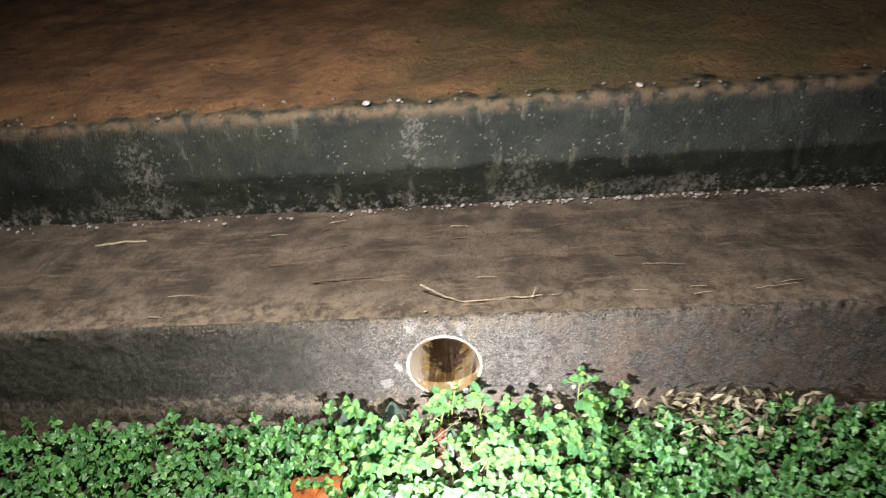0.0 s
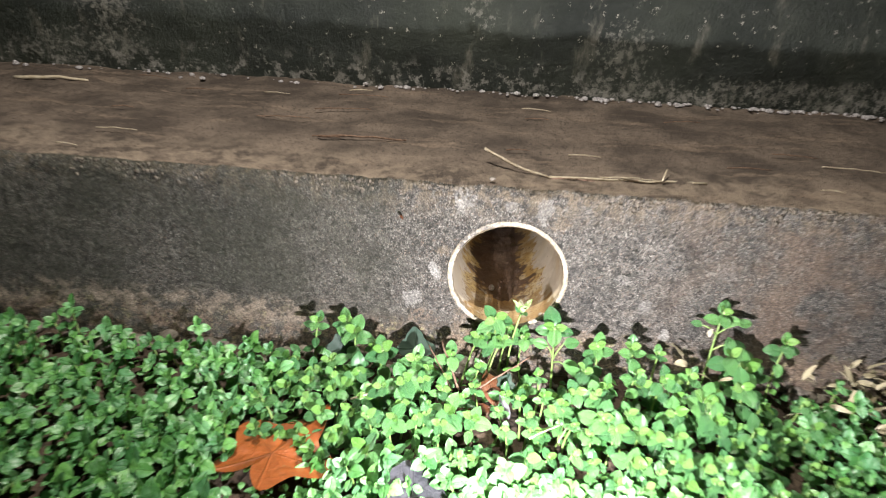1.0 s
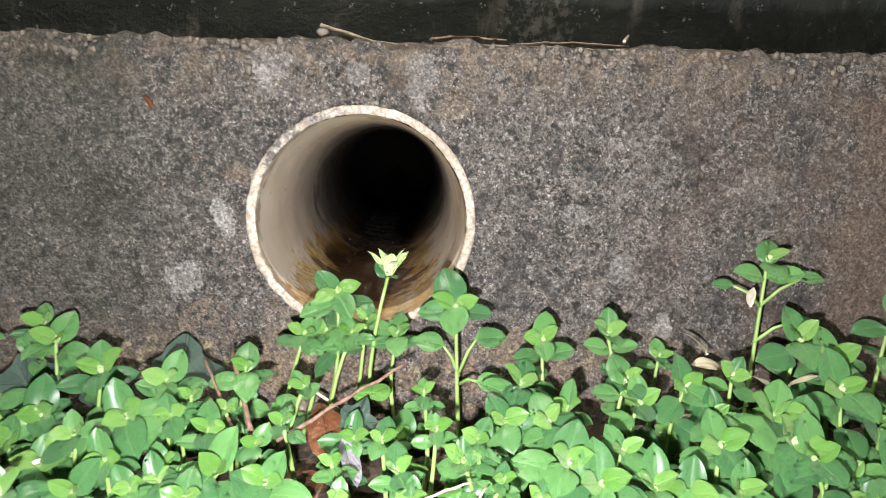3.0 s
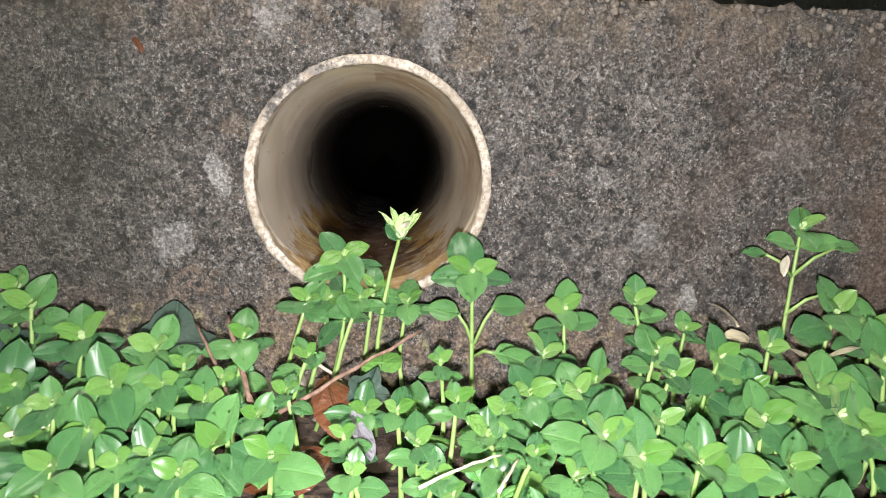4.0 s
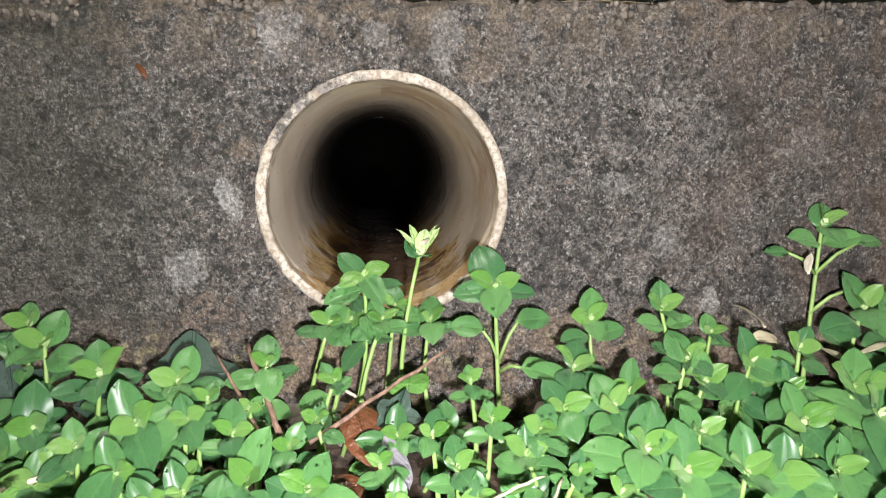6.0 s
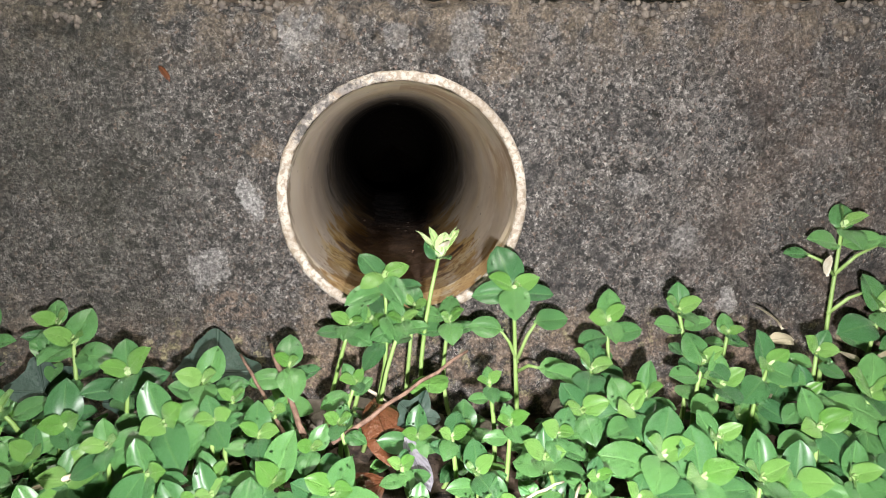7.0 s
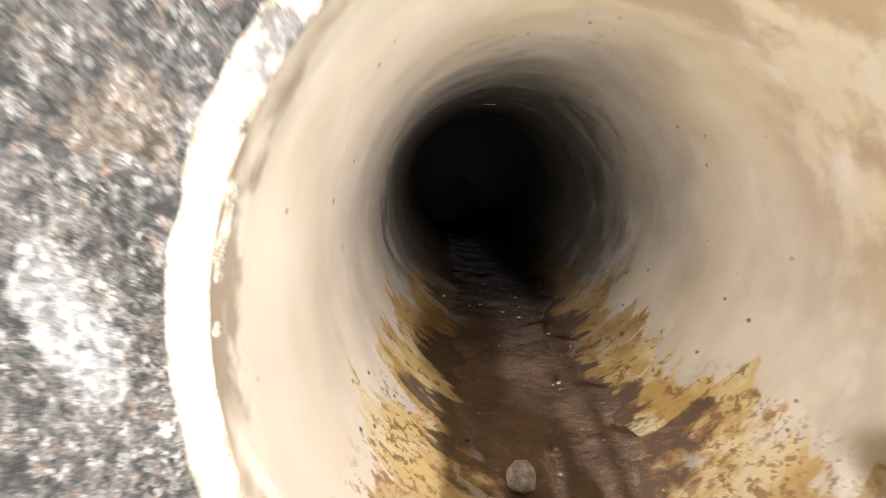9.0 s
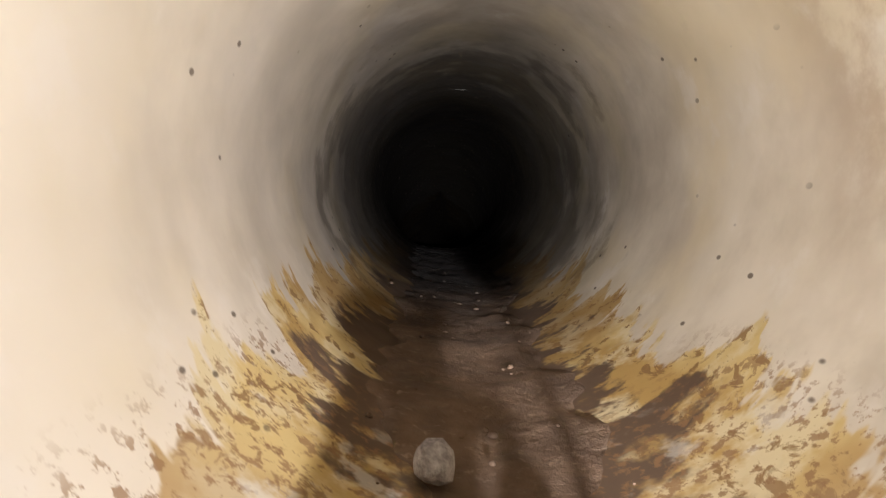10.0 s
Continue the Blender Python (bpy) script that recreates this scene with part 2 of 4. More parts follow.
def pipe_material():
    """Beige plastic, clean above, with ochre slime and brown silt film along the bottom (object space: mouth at the origin, y inward)."""
    k = Nodes("stained beige plastic pipe")
    s = k.xyz()
    angle = k.math("ARCTAN2", s[0], k.math("MULTIPLY", s[2], -1.0))
    a = k.math("ABSOLUTE", angle)
    c = k.mix(k.mapr(k.noise(28, 5, 0.6), 0.35, 0.65), (0.54, 0.47, 0.375), (0.70, 0.625, 0.51))
    c = k.mix(k.mapr(k.noise(60, 4, 0.6, k.scaled(1, 0.15, 1)), 0.50, 0.72, 0, 0.22), c, (0.70, 0.63, 0.55))
    c = k.mix(k.mapr(k.noise(17, 4, 0.5), 0.44, 0.60, 0, 0.65), c, (0.72, 0.61, 0.41))
    c = k.mix(k.mapr(k.noise(48, 5, 0.6), 0.56, 0.68, 0, 0.6), c, (0.74, 0.68, 0.60))
    c = k.mix(k.math("MULTIPLY", k.mapr(s[0], -0.012, -0.040), k.mapr(k.noise(20, 4), 0.35, 0.6, 0.25, 0.7)), c, (0.70, 0.63, 0.55))
    # thin brown film towards one upper side and round the mouth
    film = k.math("MULTIPLY", k.mapr(angle, 1.0, 1.9), k.mapr(k.noise(36, 6, 0.65), 0.40, 0.54, 0, 0.7))
    c = k.mix(k.math("MULTIPLY", film, k.mapr(s[1], 0.10, 0.05)), c, (0.36, 0.24, 0.15))
    mouth = k.math("MULTIPLY", k.mapr(k.math("ADD", s[1], k.mapr(k.noise(60, 4), 0.3, 0.7, -0.006, 0.006)), 0.010, 0.006), k.mapr(k.noise(50, 4), 0.40, 0.56, 0.1, 0.75))
    c = k.mix(mouth, c, (0.24, 0.175, 0.11))
    # ochre slime whose edge runs out in tongues, large and small
    skew = k.nt.nodes.new("ShaderNodeCombineXYZ")
    k.put(skew.inputs[0], k.math("ADD", s[1], k.math("MULTIPLY", a, -0.010)))
    k.put(skew.inputs[1], k.math("MULTIPLY", angle, 0.020))
    k.put(skew.inputs[2], k.math("MULTIPLY", s[0], 0.3))
    tongue, fringe = k.noise(46, 1, 0.4, skew.outputs[0]), k.noise(150, 3, 0.6, skew.outputs[0])
    reach = k.math("ADD", a, k.math("ADD", k.mapr(tongue, 0.28, 0.72, 0.16, -0.16), k.mapr(fringe, 0.28, 0.72, 0.13, -0.13)))
    ochre = k.mapr(reach, 0.90, 0.83)
    brown = k.noise(300, 5, 0.65, k.scaled(1, 0.6, 1), 0.5)
    oc = k.mix(k.mapr(k.noise(33, 4, 0.6), 0.42, 0.60), (0.46, 0.30, 0.105), (0.62, 0.47, 0.21))
    oc = k.mix(k.mapr(k.noise(60, 5, 0.6), 0.48, 0.60, 0, 0.85), oc, (0.68, 0.58, 0.37))
    oc = k.mix(k.mapr(brown, 0.55, 0.61, 0, 0.85), oc, (0.25, 0.14, 0.055))
    oc = k.mix(k.mapr(s[1], 0.056, 0.030, 0, 0.6), oc, (0.38, 0.26, 0.15))
    # browner slime farther in, with some lamp falloff put into the colour
    oc = k.mix(k.mapr(k.math("ADD", s[1], k.mapr(k.noise(40, 4), 0.3, 0.7, -0.03, 0.03)), 0.10, 0.16, 0, 0.6), oc, (0.29, 0.165, 0.055))
    c = k.mix(ochre, c, oc)
    mud = k.mapr(k.math("ADD", reach, k.mapr(k.noise(80, 5, 0.7), 0.3, 0.7, -0.08, 0.08)), 0.60, 0.48)
    mud = k.math("MULTIPLY", mud, k.mapr(k.math("ADD", s[1], k.mapr(k.noise(90, 4), 0.3, 0.7, -0.02, 0.02)), 0.048, 0.072))
    c = k.mix(mud, c, (0.13, 0.085, 0.056))
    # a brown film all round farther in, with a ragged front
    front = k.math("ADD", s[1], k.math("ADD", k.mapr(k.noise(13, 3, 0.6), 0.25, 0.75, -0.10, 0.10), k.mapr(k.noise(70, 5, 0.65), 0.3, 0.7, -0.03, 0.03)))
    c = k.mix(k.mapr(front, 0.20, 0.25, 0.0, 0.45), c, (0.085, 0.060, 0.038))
    # brown flecks over the slime near the mouth
    fl = k.math("MULTIPLY", k.mapr(k.noise(420, 5, 0.65), 0.53, 0.60), k.math("MULTIPLY", k.mapr(s[1], 0.11, 0.07), k.mapr(a, 1.02, 0.85)))
    c = k.mix(k.math("MULTIPLY", fl, 0.8), c, (0.27, 0.15, 0.07))
    wet = k.math("MULTIPLY", k.mapr(k.noise(55, 5, 0.65), 0.55, 0.63), k.math("MULTIPLY", k.mapr(s[1], 0.10, 0.05), k.mapr(a, 0.95, 0.75)))
    c = k.mix(k.math("MULTIPLY", wet, 0.6), c, (0.66, 0.62, 0.54))
    # scattered specks
    sp = k.math("MULTIPLY", k.mapr(k.voronoi(150, 0, k.scaled(1, 0.55, 1)), 0.11, 0.06), k.mapr(k.noise(30, 2), 0.50, 0.58))
    c = k.mix(k.math("MULTIPLY", sp, 0.85), c, (0.10, 0.07, 0.05))
    # lamp falloff deeper in put into the colour, with some dark slime
    # right wall kept lighter, as if lit farther in
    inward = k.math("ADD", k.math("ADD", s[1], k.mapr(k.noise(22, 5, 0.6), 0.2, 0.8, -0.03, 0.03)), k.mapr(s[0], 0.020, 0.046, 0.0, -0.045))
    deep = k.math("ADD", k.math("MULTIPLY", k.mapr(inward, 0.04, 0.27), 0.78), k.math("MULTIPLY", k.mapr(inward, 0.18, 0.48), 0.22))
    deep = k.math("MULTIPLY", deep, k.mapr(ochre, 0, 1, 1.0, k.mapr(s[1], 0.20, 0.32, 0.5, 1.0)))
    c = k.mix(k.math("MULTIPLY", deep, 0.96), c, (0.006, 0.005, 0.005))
    rings = k.noise(150, 2, 0.5, k.scaled(0.05, 1, 0.05))
    h = k.math("ADD", k.math("MULTIPLY", rings, 0.03), k.math("MULTIPLY", k.noise(300, 4), 0.03))
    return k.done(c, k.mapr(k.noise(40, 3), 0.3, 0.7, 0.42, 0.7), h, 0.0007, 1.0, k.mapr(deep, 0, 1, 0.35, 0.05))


def rim_material():
    k = Nodes("chipped off-white pipe end")
    c = k.mix(k.mapr(k.noise(45, 5), 0.35, 0.65), (0.33, 0.29, 0.23), (0.47, 0.43, 0.36))
    c = k.mix(k.mapr(k.noise(420, 6, 0.75), 0.46, 0.57, 0, 0.85), c, (0.24, 0.185, 0.125))
    c = k.mix(k.mapr(k.noise(330, 4, 0.7), 0.60, 0.70, 0, 0.9), c, (0.06, 0.05, 0.04))
    s = k.xyz()
    grime = k.math("MULTIPLY", k.blob(-0.036, 0.043, 0.030, 0.020, 0.3), k.mapr(k.noise(150, 6, 0.75), 0.42, 0.54, 0.0, 0.95))
    c = k.mix(grime, c, k.mix(k.mapr(k.noise(500, 4), 0.4, 0.6), (0.05, 0.045, 0.04), (0.19, 0.17, 0.15)))
    return k.done(c, 0.6, k.noise(250, 5, 0.7), 0.0012)


def silt_material():
    k = Nodes("wet brown silt")
    c = k.mix(k.mapr(k.noise(60, 6, 0.65), 0.35, 0.65), (0.100, 0.064, 0.042), (0.175, 0.115, 0.076))
    c = k.mix(k.mapr(k.noise(380, 4, 0.7), 0.56, 0.70, 0, 0.7), c, (0.30, 0.22, 0.16))
    # darkness of the deep pipe painted on the silt: near black 0.3 m in
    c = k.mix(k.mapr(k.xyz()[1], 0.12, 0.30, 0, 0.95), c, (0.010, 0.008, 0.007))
    return k.done(c, k.mapr(k.noise(70, 3), 0.35, 0.65, 0.45, 0.9), k.noise(260, 6, 0.7), 0.0014, 0.8, 0.3)


def leaf_material(name, dark, light, vein, gloss=0.31, island=False, dry=0.0, rough=1.5, wax=0.42, nerves=0.06, sheen_tint=None):
    k = Nodes(name)
    r = k.island() if island else k.random()
    uv = k.xyz(k.coord.outputs["UV"])
    c = k.mix(r, dark, light)
    c = k.mix(k.mapr(k.noise(130, 4, 0.6), 0.40, 0.68, 0, 0.45), c, tuple(v * 0.6 for v in dark))
    # bluish patches: leaf tone with its whitish sheen put into the colour
    if sheen_tint:
        c = k.mix(k.mapr(k.noise(75, 3, 0.55), 0.42, 0.66, 0, 0.6), c, sheen_tint)
    c = k.mix(k.mapr(uv[0], 0.42, 0.10, 0, 0.5), c, vein)
    v = k.math("ABSOLUTE", k.math("SUBTRACT", uv[1], 0.5))
    rib = k.mapr(v, 0.05, 0.01)
    side = k.math("SINE", k.math("MULTIPLY", k.math("SUBTRACT", uv[0], k.math("MULTIPLY", v, 0.75)), 44.0))
    c = k.mix(k.math("ADD", k.math("MULTIPLY", rib, 0.16), k.mapr(side, 0.90, 1.0, 0, nerves), True), c, vein)
    if dry:
        c = k.mix(k.mapr(k.noise(70, 4, 0.7), 0.62, 0.70, 0, dry), c, (0.36, 0.27, 0.14))
    h = k.math("ADD", k.math("MULTIPLY", rib, -0.7), k.math("ADD", k.math("MULTIPLY", side, nerves), k.math("ADD", k.math("MULTIPLY", k.noise(520, 4), 0.9), k.math("MULTIPLY", k.noise(160, 3), rough))))
    m = k.done(c, k.mapr(k.noise(90, 2), 0.3, 0.7, gloss - 0.16, gloss + 0.06), h, 0.0011, 0.8, 0.8)
    k.bsdf.inputs["Coat Weight"].default_value, k.bsdf.inputs["Coat Roughness"].default_value = wax, 0.33
    tr = k.nt.nodes.new("ShaderNodeBsdfTranslucent")
    k.put(tr.inputs["Color"], k.mix(0.5, c, (0.25, 0.5, 0.06) if light[1] > light[0] else light))
    ms = k.nt.nodes.new("ShaderNodeMixShader")
    ms.inputs[0].default_value = 0.10
    k.nt.links.new(k.bsdf.outputs[0], ms.inputs[1])
    k.nt.links.new(tr.outputs[0], ms.inputs[2])
    k.nt.links.new(ms.outputs[0], k.nt.nodes["Material Output"].inputs["Surface"])
    return m


def plain_material(name, a, b, scale=200, rough=0.6, stretch=(1, 1, 1), depth=0.0005, vary=0.0):
    k = Nodes(name)
    c = k.mix(k.mapr(k.noise(scale, 5, 0.65, k.scaled(*stretch)), 0.35, 0.65), a, b)
    if vary:
        c = k.mix(k.math("MULTIPLY", k.island(), vary), c, (0.10, 0.085, 0.07))
    return k.done(c, rough, k.noise(scale * 2, 4, 0.7, k.scaled(*stretch)), depth)


CONCRETE, LEDGE, DARK_WALL, BANK = concrete_material(), ledge_material(), dark_wall_material(), bank_material()
SOIL = soil_material("dark garden soil", (0.045, 0.030, 0.020), (0.10, 0.068, 0.045), (0.17, 0.12, 0.08))
PIPE, RIM, SILT = pipe_material(), rim_material(), silt_material()
LEAF = leaf_material("chickweed leaf", (0.052, 0.205, 0.058), (0.215, 0.52, 0.125), (0.34, 0.62, 0.18), sheen_tint=(0.19, 0.43, 0.22))
LEAF_YOUNG = leaf_material("young chickweed leaf", (0.17, 0.44, 0.075), (0.33, 0.62, 0.16), (0.46, 0.70, 0.24))
LEAF_BUD = leaf_material("pale bud", (0.42, 0.62, 0.22), (0.58, 0.74, 0.38), (0.66, 0.78, 0.50))
LEAF_MASS = leaf_material("chickweed leaf in the mass", (0.052, 0.205, 0.058), (0.225, 0.545, 0.135), (0.34, 0.62, 0.18), island=True, sheen_tint=(0.19, 0.43, 0.22))
LEAF_PALE = leaf_material("bleached dry leaf", (0.42, 0.36, 0.22), (0.62, 0.56, 0.40), (0.66, 0.60, 0.46), 0.6, island=True)
LEAF_IVY = leaf_material("dark ivy leaf", (0.008, 0.032, 0.018), (0.013, 0.046, 0.026), (0.10, 0.16, 0.11), 0.75, rough=0.3, wax=0.1, nerves=0.0)
LEAF_NETTLE = leaf_material("crinkled nettle leaf", (0.10, 0.27, 0.05), (0.17, 0.36, 0.08), (0.26, 0.46, 0.16), 0.5)
LEAF_ORANGE = leaf_material("orange dead leaf", (0.36, 0.085, 0.018), (0.48, 0.13, 0.03), (0.30, 0.10, 0.04), 0.45, dry=0.4, wax=0.1)
LEAF_BROWN = leaf_material("brown dead leaf", (0.12, 0.042, 0.019), (0.17, 0.060, 0.026), (0.10, 0.045, 0.02), 0.3, dry=0.3)
LEAF_ASH = leaf_material("ash-grey dead leaf", (0.15, 0.145, 0.165), (0.25, 0.24, 0.27), (0.34, 0.33, 0.35), 0.5, wax=0.1)
LEAF_GREY = leaf_material("grey rotten leaf", (0.035, 0.035, 0.045), (0.06, 0.06, 0.075), (0.11, 0.105, 0.11), 0.6, wax=0.0)
STEM = plain_material("pale green stem", (0.17, 0.29, 0.065), (0.29, 0.42, 0.14), 150, 0.5, (1, 1, 0.3))
STEM_DRY = plain_material("dry straw", (0.46, 0.38, 0.27), (0.62, 0.54, 0.42), 200, 0.6, (1, 1, 0.3))
TWIG = plain_material("brown twig bark", (0.13, 0.075, 0.050), (0.27, 0.17, 0.12), 260, 0.75, (1, 1, 0.4), 0.0012)
STONE = plain_material("small pebble", (0.17, 0.145, 0.115), (0.34, 0.30, 0.25), 180, 0.65, depth=0.001, vary=0.7)
AGGREGATE = plain_material("dirty aggregate", (0.10, 0.088, 0.072), (0.25, 0.21, 0.165), 320, 0.75, depth=0.001, vary=0.8)
PALE_STONE = plain_material("pale pebble", (0.34, 0.31, 0.325), (0.70, 0.66, 0.68), 420, 0.25, depth=0.0015)
PETAL = plain_material("white petal", (0.52, 0.46, 0.34), (0.72, 0.68, 0.56), 200, 0.5)

# ---- helpers for building ----
rng = random.Random(7)


def mesh_of(name, verts, faces, material, uvs=None, smooth=True):
    me = bpy.data.meshes.new(name)
    me.from_pydata(verts, [], faces)
    me.materials.append(material)
    if uvs is not None:
        layer = me.uv_layers.new(name="UVMap")
        for loop in me.loops:
            layer.data[loop.index].uv = uvs[loop.vertex_index]
    if smooth:
        me.polygons.foreach_set("use_smooth", [True] * len(me.polygons))
    me.update()
    return me


def part(name, data, parent, m=None, label=""):
    """Links a mesh as one object under a thing or a part."""
    ob = new(name, data)
    ob.parent = parent
    if m is not None:
        ob.matrix_basis = m
    if label:
        ob["label"] = label
    return ob


def thing(name, label, category, group="", kind="", m=None, data=None):
    ob = new(name, data)
    if m is not None:
        ob.matrix_basis = m
    return tagged(ob, label, category, group, kind)


def tube(points, radii, sides=6, cap=True):
    """Vertices and faces of a tapered tube along points."""
    verts, faces = [], []
    pts = [Vector(p) for p in points]
    side = Vector((0.31, 0.87, 0.38)).normalized()
    for i, p in enumerate(pts):
        d = (pts[min(i + 1, len(pts) - 1)] - pts[max(i - 1, 0)]).normalized()
        u = d.cross(side).normalized()
        w = d.cross(u)
        for j in range(sides):
            q = 2 * math.pi * j / sides
            verts.append(p + (u * math.cos(q) + w * math.sin(q)) * radii[i])
    for i in range(len(pts) - 1):
        for j in range(sides):
            a, b = i * sides + j, i * sides + (j + 1) % sides
            faces.append((a, b, b + sides, a + sides))
    if cap:
        faces.append(tuple(range(sides))[::-1])
        faces.append(tuple(range((len(pts) - 1) * sides, len(pts) * sides)))
    return verts, faces


def leaf_shape(length, width, fold=0.18, droop=0.25, stalk=0.25, rows=8, wave=0.0, blunt=0.62, seed=0, tip=0.16):
    """An ovate leaf along +y with a narrow stalk, folded at the midrib and curved down; its upper side faces +z."""
    q = random.Random(seed)
    verts, faces, uvs = [], [], []
    cols = 7
    ph = q.uniform(0, 6)
    for i in range(rows + 1):
        t = i / rows
        y = -stalk * length * (1 - t * 4) if t < 0.25 else length * (t - 0.25) / 0.75
        if t < 0.25:
            w = 0.055 * width * (1 + 1.5 * t)
        else:
            s = (t - 0.25) / 0.75
            w = width * 1.10 * s ** blunt * (1 - s) ** 0.66 if 0 < s < 1 else 0.0
            w = max(w, 0.055 * width * (1 - s))
            w = w * (1 - tip * max(0.0, s - 0.75) * 2)
        for j in range(cols):
            v = j / (cols - 1) * 2 - 1
            x = v * w
            z = fold * abs(x) - 0.85 * x * x / width - droop * max(y, 0) ** 2 / length + 0.02 * length * math.sin(5.5 * t + 1.3 * v + ph) + wave * math.sin(9 * t + ph + 2 * v) * abs(v) * width
            verts.append((x, y, z))
            uvs.append((t, 0.5 + 0.5 * v))
    for i in range(rows):
        for j in range(cols - 1):
            a = i * cols + j
            faces.append((a, a + 1, a + cols + 1, a + cols))
    return verts, faces, uvs


def lobed_leaf(size, lobes, depth=0.35, curl=0.2, seed=0, rings=5, pts=72, notch=0.3):
    """A palmate leaf (ivy, maple) round the origin, stalk end at -y."""
    q = random.Random(seed)
    verts, faces, uvs = [(0, 0, 0)], [], [(0.2, 0.5)]
    ph = q.uniform(0, 6)
    for r in range(1, rings + 1):
        f = r / rings
        for j in range(pts):
            a = 2 * math.pi * j / pts
            base = 1 - depth * (0.5 - 0.5 * math.cos(lobes * a)) ** 0.8
            base *= 1 - notch * max(0, math.cos(a - math.pi)) ** 6
            base *= 0.92 + 0.08 * math.cos(a) + 0.05 * math.sin(3 * a + ph) + 0.025 * math.sin(13 * a + ph)
            rad = size * 0.5 * f * (base if f > 0.5 else 1 + (base - 1) * f * 2)
            x, y = rad * math.sin(a), rad * math.cos(a)
            z = curl * rad * rad / size * (1.2 + math.sin(2 * a + ph)) + 0.035 * size * f * math.sin(lobes * a * 0.5 + ph) - 0.03 * size * abs(math.cos(lobes * a / 2)) * f
            verts.append((x, y, z))
            uvs.append((0.35 + 0.65 * f, 0.5 + 0.5 * math.sin(lobes * a / 2) * (0.3 + 0.7 * f)))
    for j in range(pts):
        faces.append((0, 1 + j, 1 + (j + 1) % pts))
    for r in range(rings - 1):
        for j in range(pts):
            a, b = 1 + r * pts + j, 1 + r * pts + (j + 1) % pts
            faces.append((a, a + pts, b + pts, b))
    return verts, faces, uvs


def pebble_shape(r, seed, sub=2, squash=0.7):
    bm = bmesh.new()
    bmesh.ops.create_icosphere(bm, subdivisions=sub, radius=r)
    o = Vector((seed * 3.7, seed * 1.3, 0))
    for v in bm.verts:
        v.co *= 1 + 0.32 * noise.noise(v.co / r * 0.9 + o) + 0.12 * noise.noise(v.co / r * 2.6 + o)
        v.co.z *= squash
    out = [v.co.copy() for v in bm.verts], [tuple(v.index for v in f.verts) for f in bm.faces]
    bm.free()
    return out


class Pile:
    """Gathers many small shapes into one mesh."""

    def __init__(self):
        self.v, self.f, self.uv = [], [], []

    def add(self, shape, m):
        n = len(self.v)
        self.v += [m @ Vector(p) for p in shape[0]]
        self.f += [tuple(i + n for i in f) for f in shape[1]]
        if len(shape) > 2:
            self.uv += shape[2]

    def mesh(self, name, material):
        return mesh_of(name, self.v, self.f, material, self.uv if len(self.uv) == len(self.v) else None)


def fbm(x, y, z, octaves=4):
    return noise.fractal(Vector((x, y, z)), 0.8, 2.1, octaves, noise_basis="PERLIN_ORIGINAL")


# ---- setting ----
WALL, TOP, BACK, BANK_Z = 0.68, 0.165, 1.02, 0.355
PX, PZ, RO, RI = 0.0, 0.080, 0.0555, 0.0505


def ground_height(x, y):
    h = -0.027 - 0.12 * max(0.0, 0.665 - y) if y > 0.3 else -0.0708
    h += 0.006 * fbm(x * 9, y * 9, 1.0) + 0.0025 * fbm(x * 45, y * 45, 4.0)
    return h + 0.006 * max(0.0, (y - 0.64) / 0.04)


def grid_sheet(xs, ys, height):
    verts = [(x, y, height(x, y)) for y in ys for x in xs]
    n = len(xs)
    faces = [(j * n + i, j * n + i + 1, (j + 1) * n + i + 1, (j + 1) * n + i) for j in range(len(ys) - 1) for i in range(n - 1)]
    return verts, faces


def spaced(a, b, inner_a, inner_b, step, grow=1.6):
    """Even steps from inner_a to inner_b, growing towards a and b."""
    out = list(np.arange(inner_a, inner_b + step / 2, step))
    s = step
    while out[-1] < b:
        s *= grow
        out.append(min(b, out[-1] + s))
    s = step
    while out[0] > a:
        s *= grow
        out.insert(0, max(a, out[0] - s))
    return [float(v) for v in out]


def build_ground():
    xs, ys = spaced(-40, 40, -0.8, 0.85, 0.012), spaced(-40, 0.70, 0.38, 0.70, 0.010)
    v, f = grid_sheet(xs, ys, ground_height)
    thing("ground", "dark damp garden soil under the weeds", "ground", kind="structure", data=mesh_of("ground", v, f, SOIL))


def wall_relief(x, z):
    return 0.0016 * fbm(x * 22, z * 22, 7.0) + 0.0011 * fbm(x * 90, z * 90, 3.0)


def wall_profile():
    """(y, z, along) from the buried foot up the face, over the worn edge and back along the ledge."""
    out = [(0.0, float(z)) for z in np.arange(-0.10, 0.1562, 0.0035)]
    for q in np.linspace(0.15, 1, 6):
        out.append((0.009 - 0.009 * math.cos(q * math.pi / 2), 0.156 + 0.009 * math.sin(q * math.pi / 2)))
    out += [(0.009 + float(d), 0.165) for d in np.arange(0.006, 0.34, 0.006)]
    return out


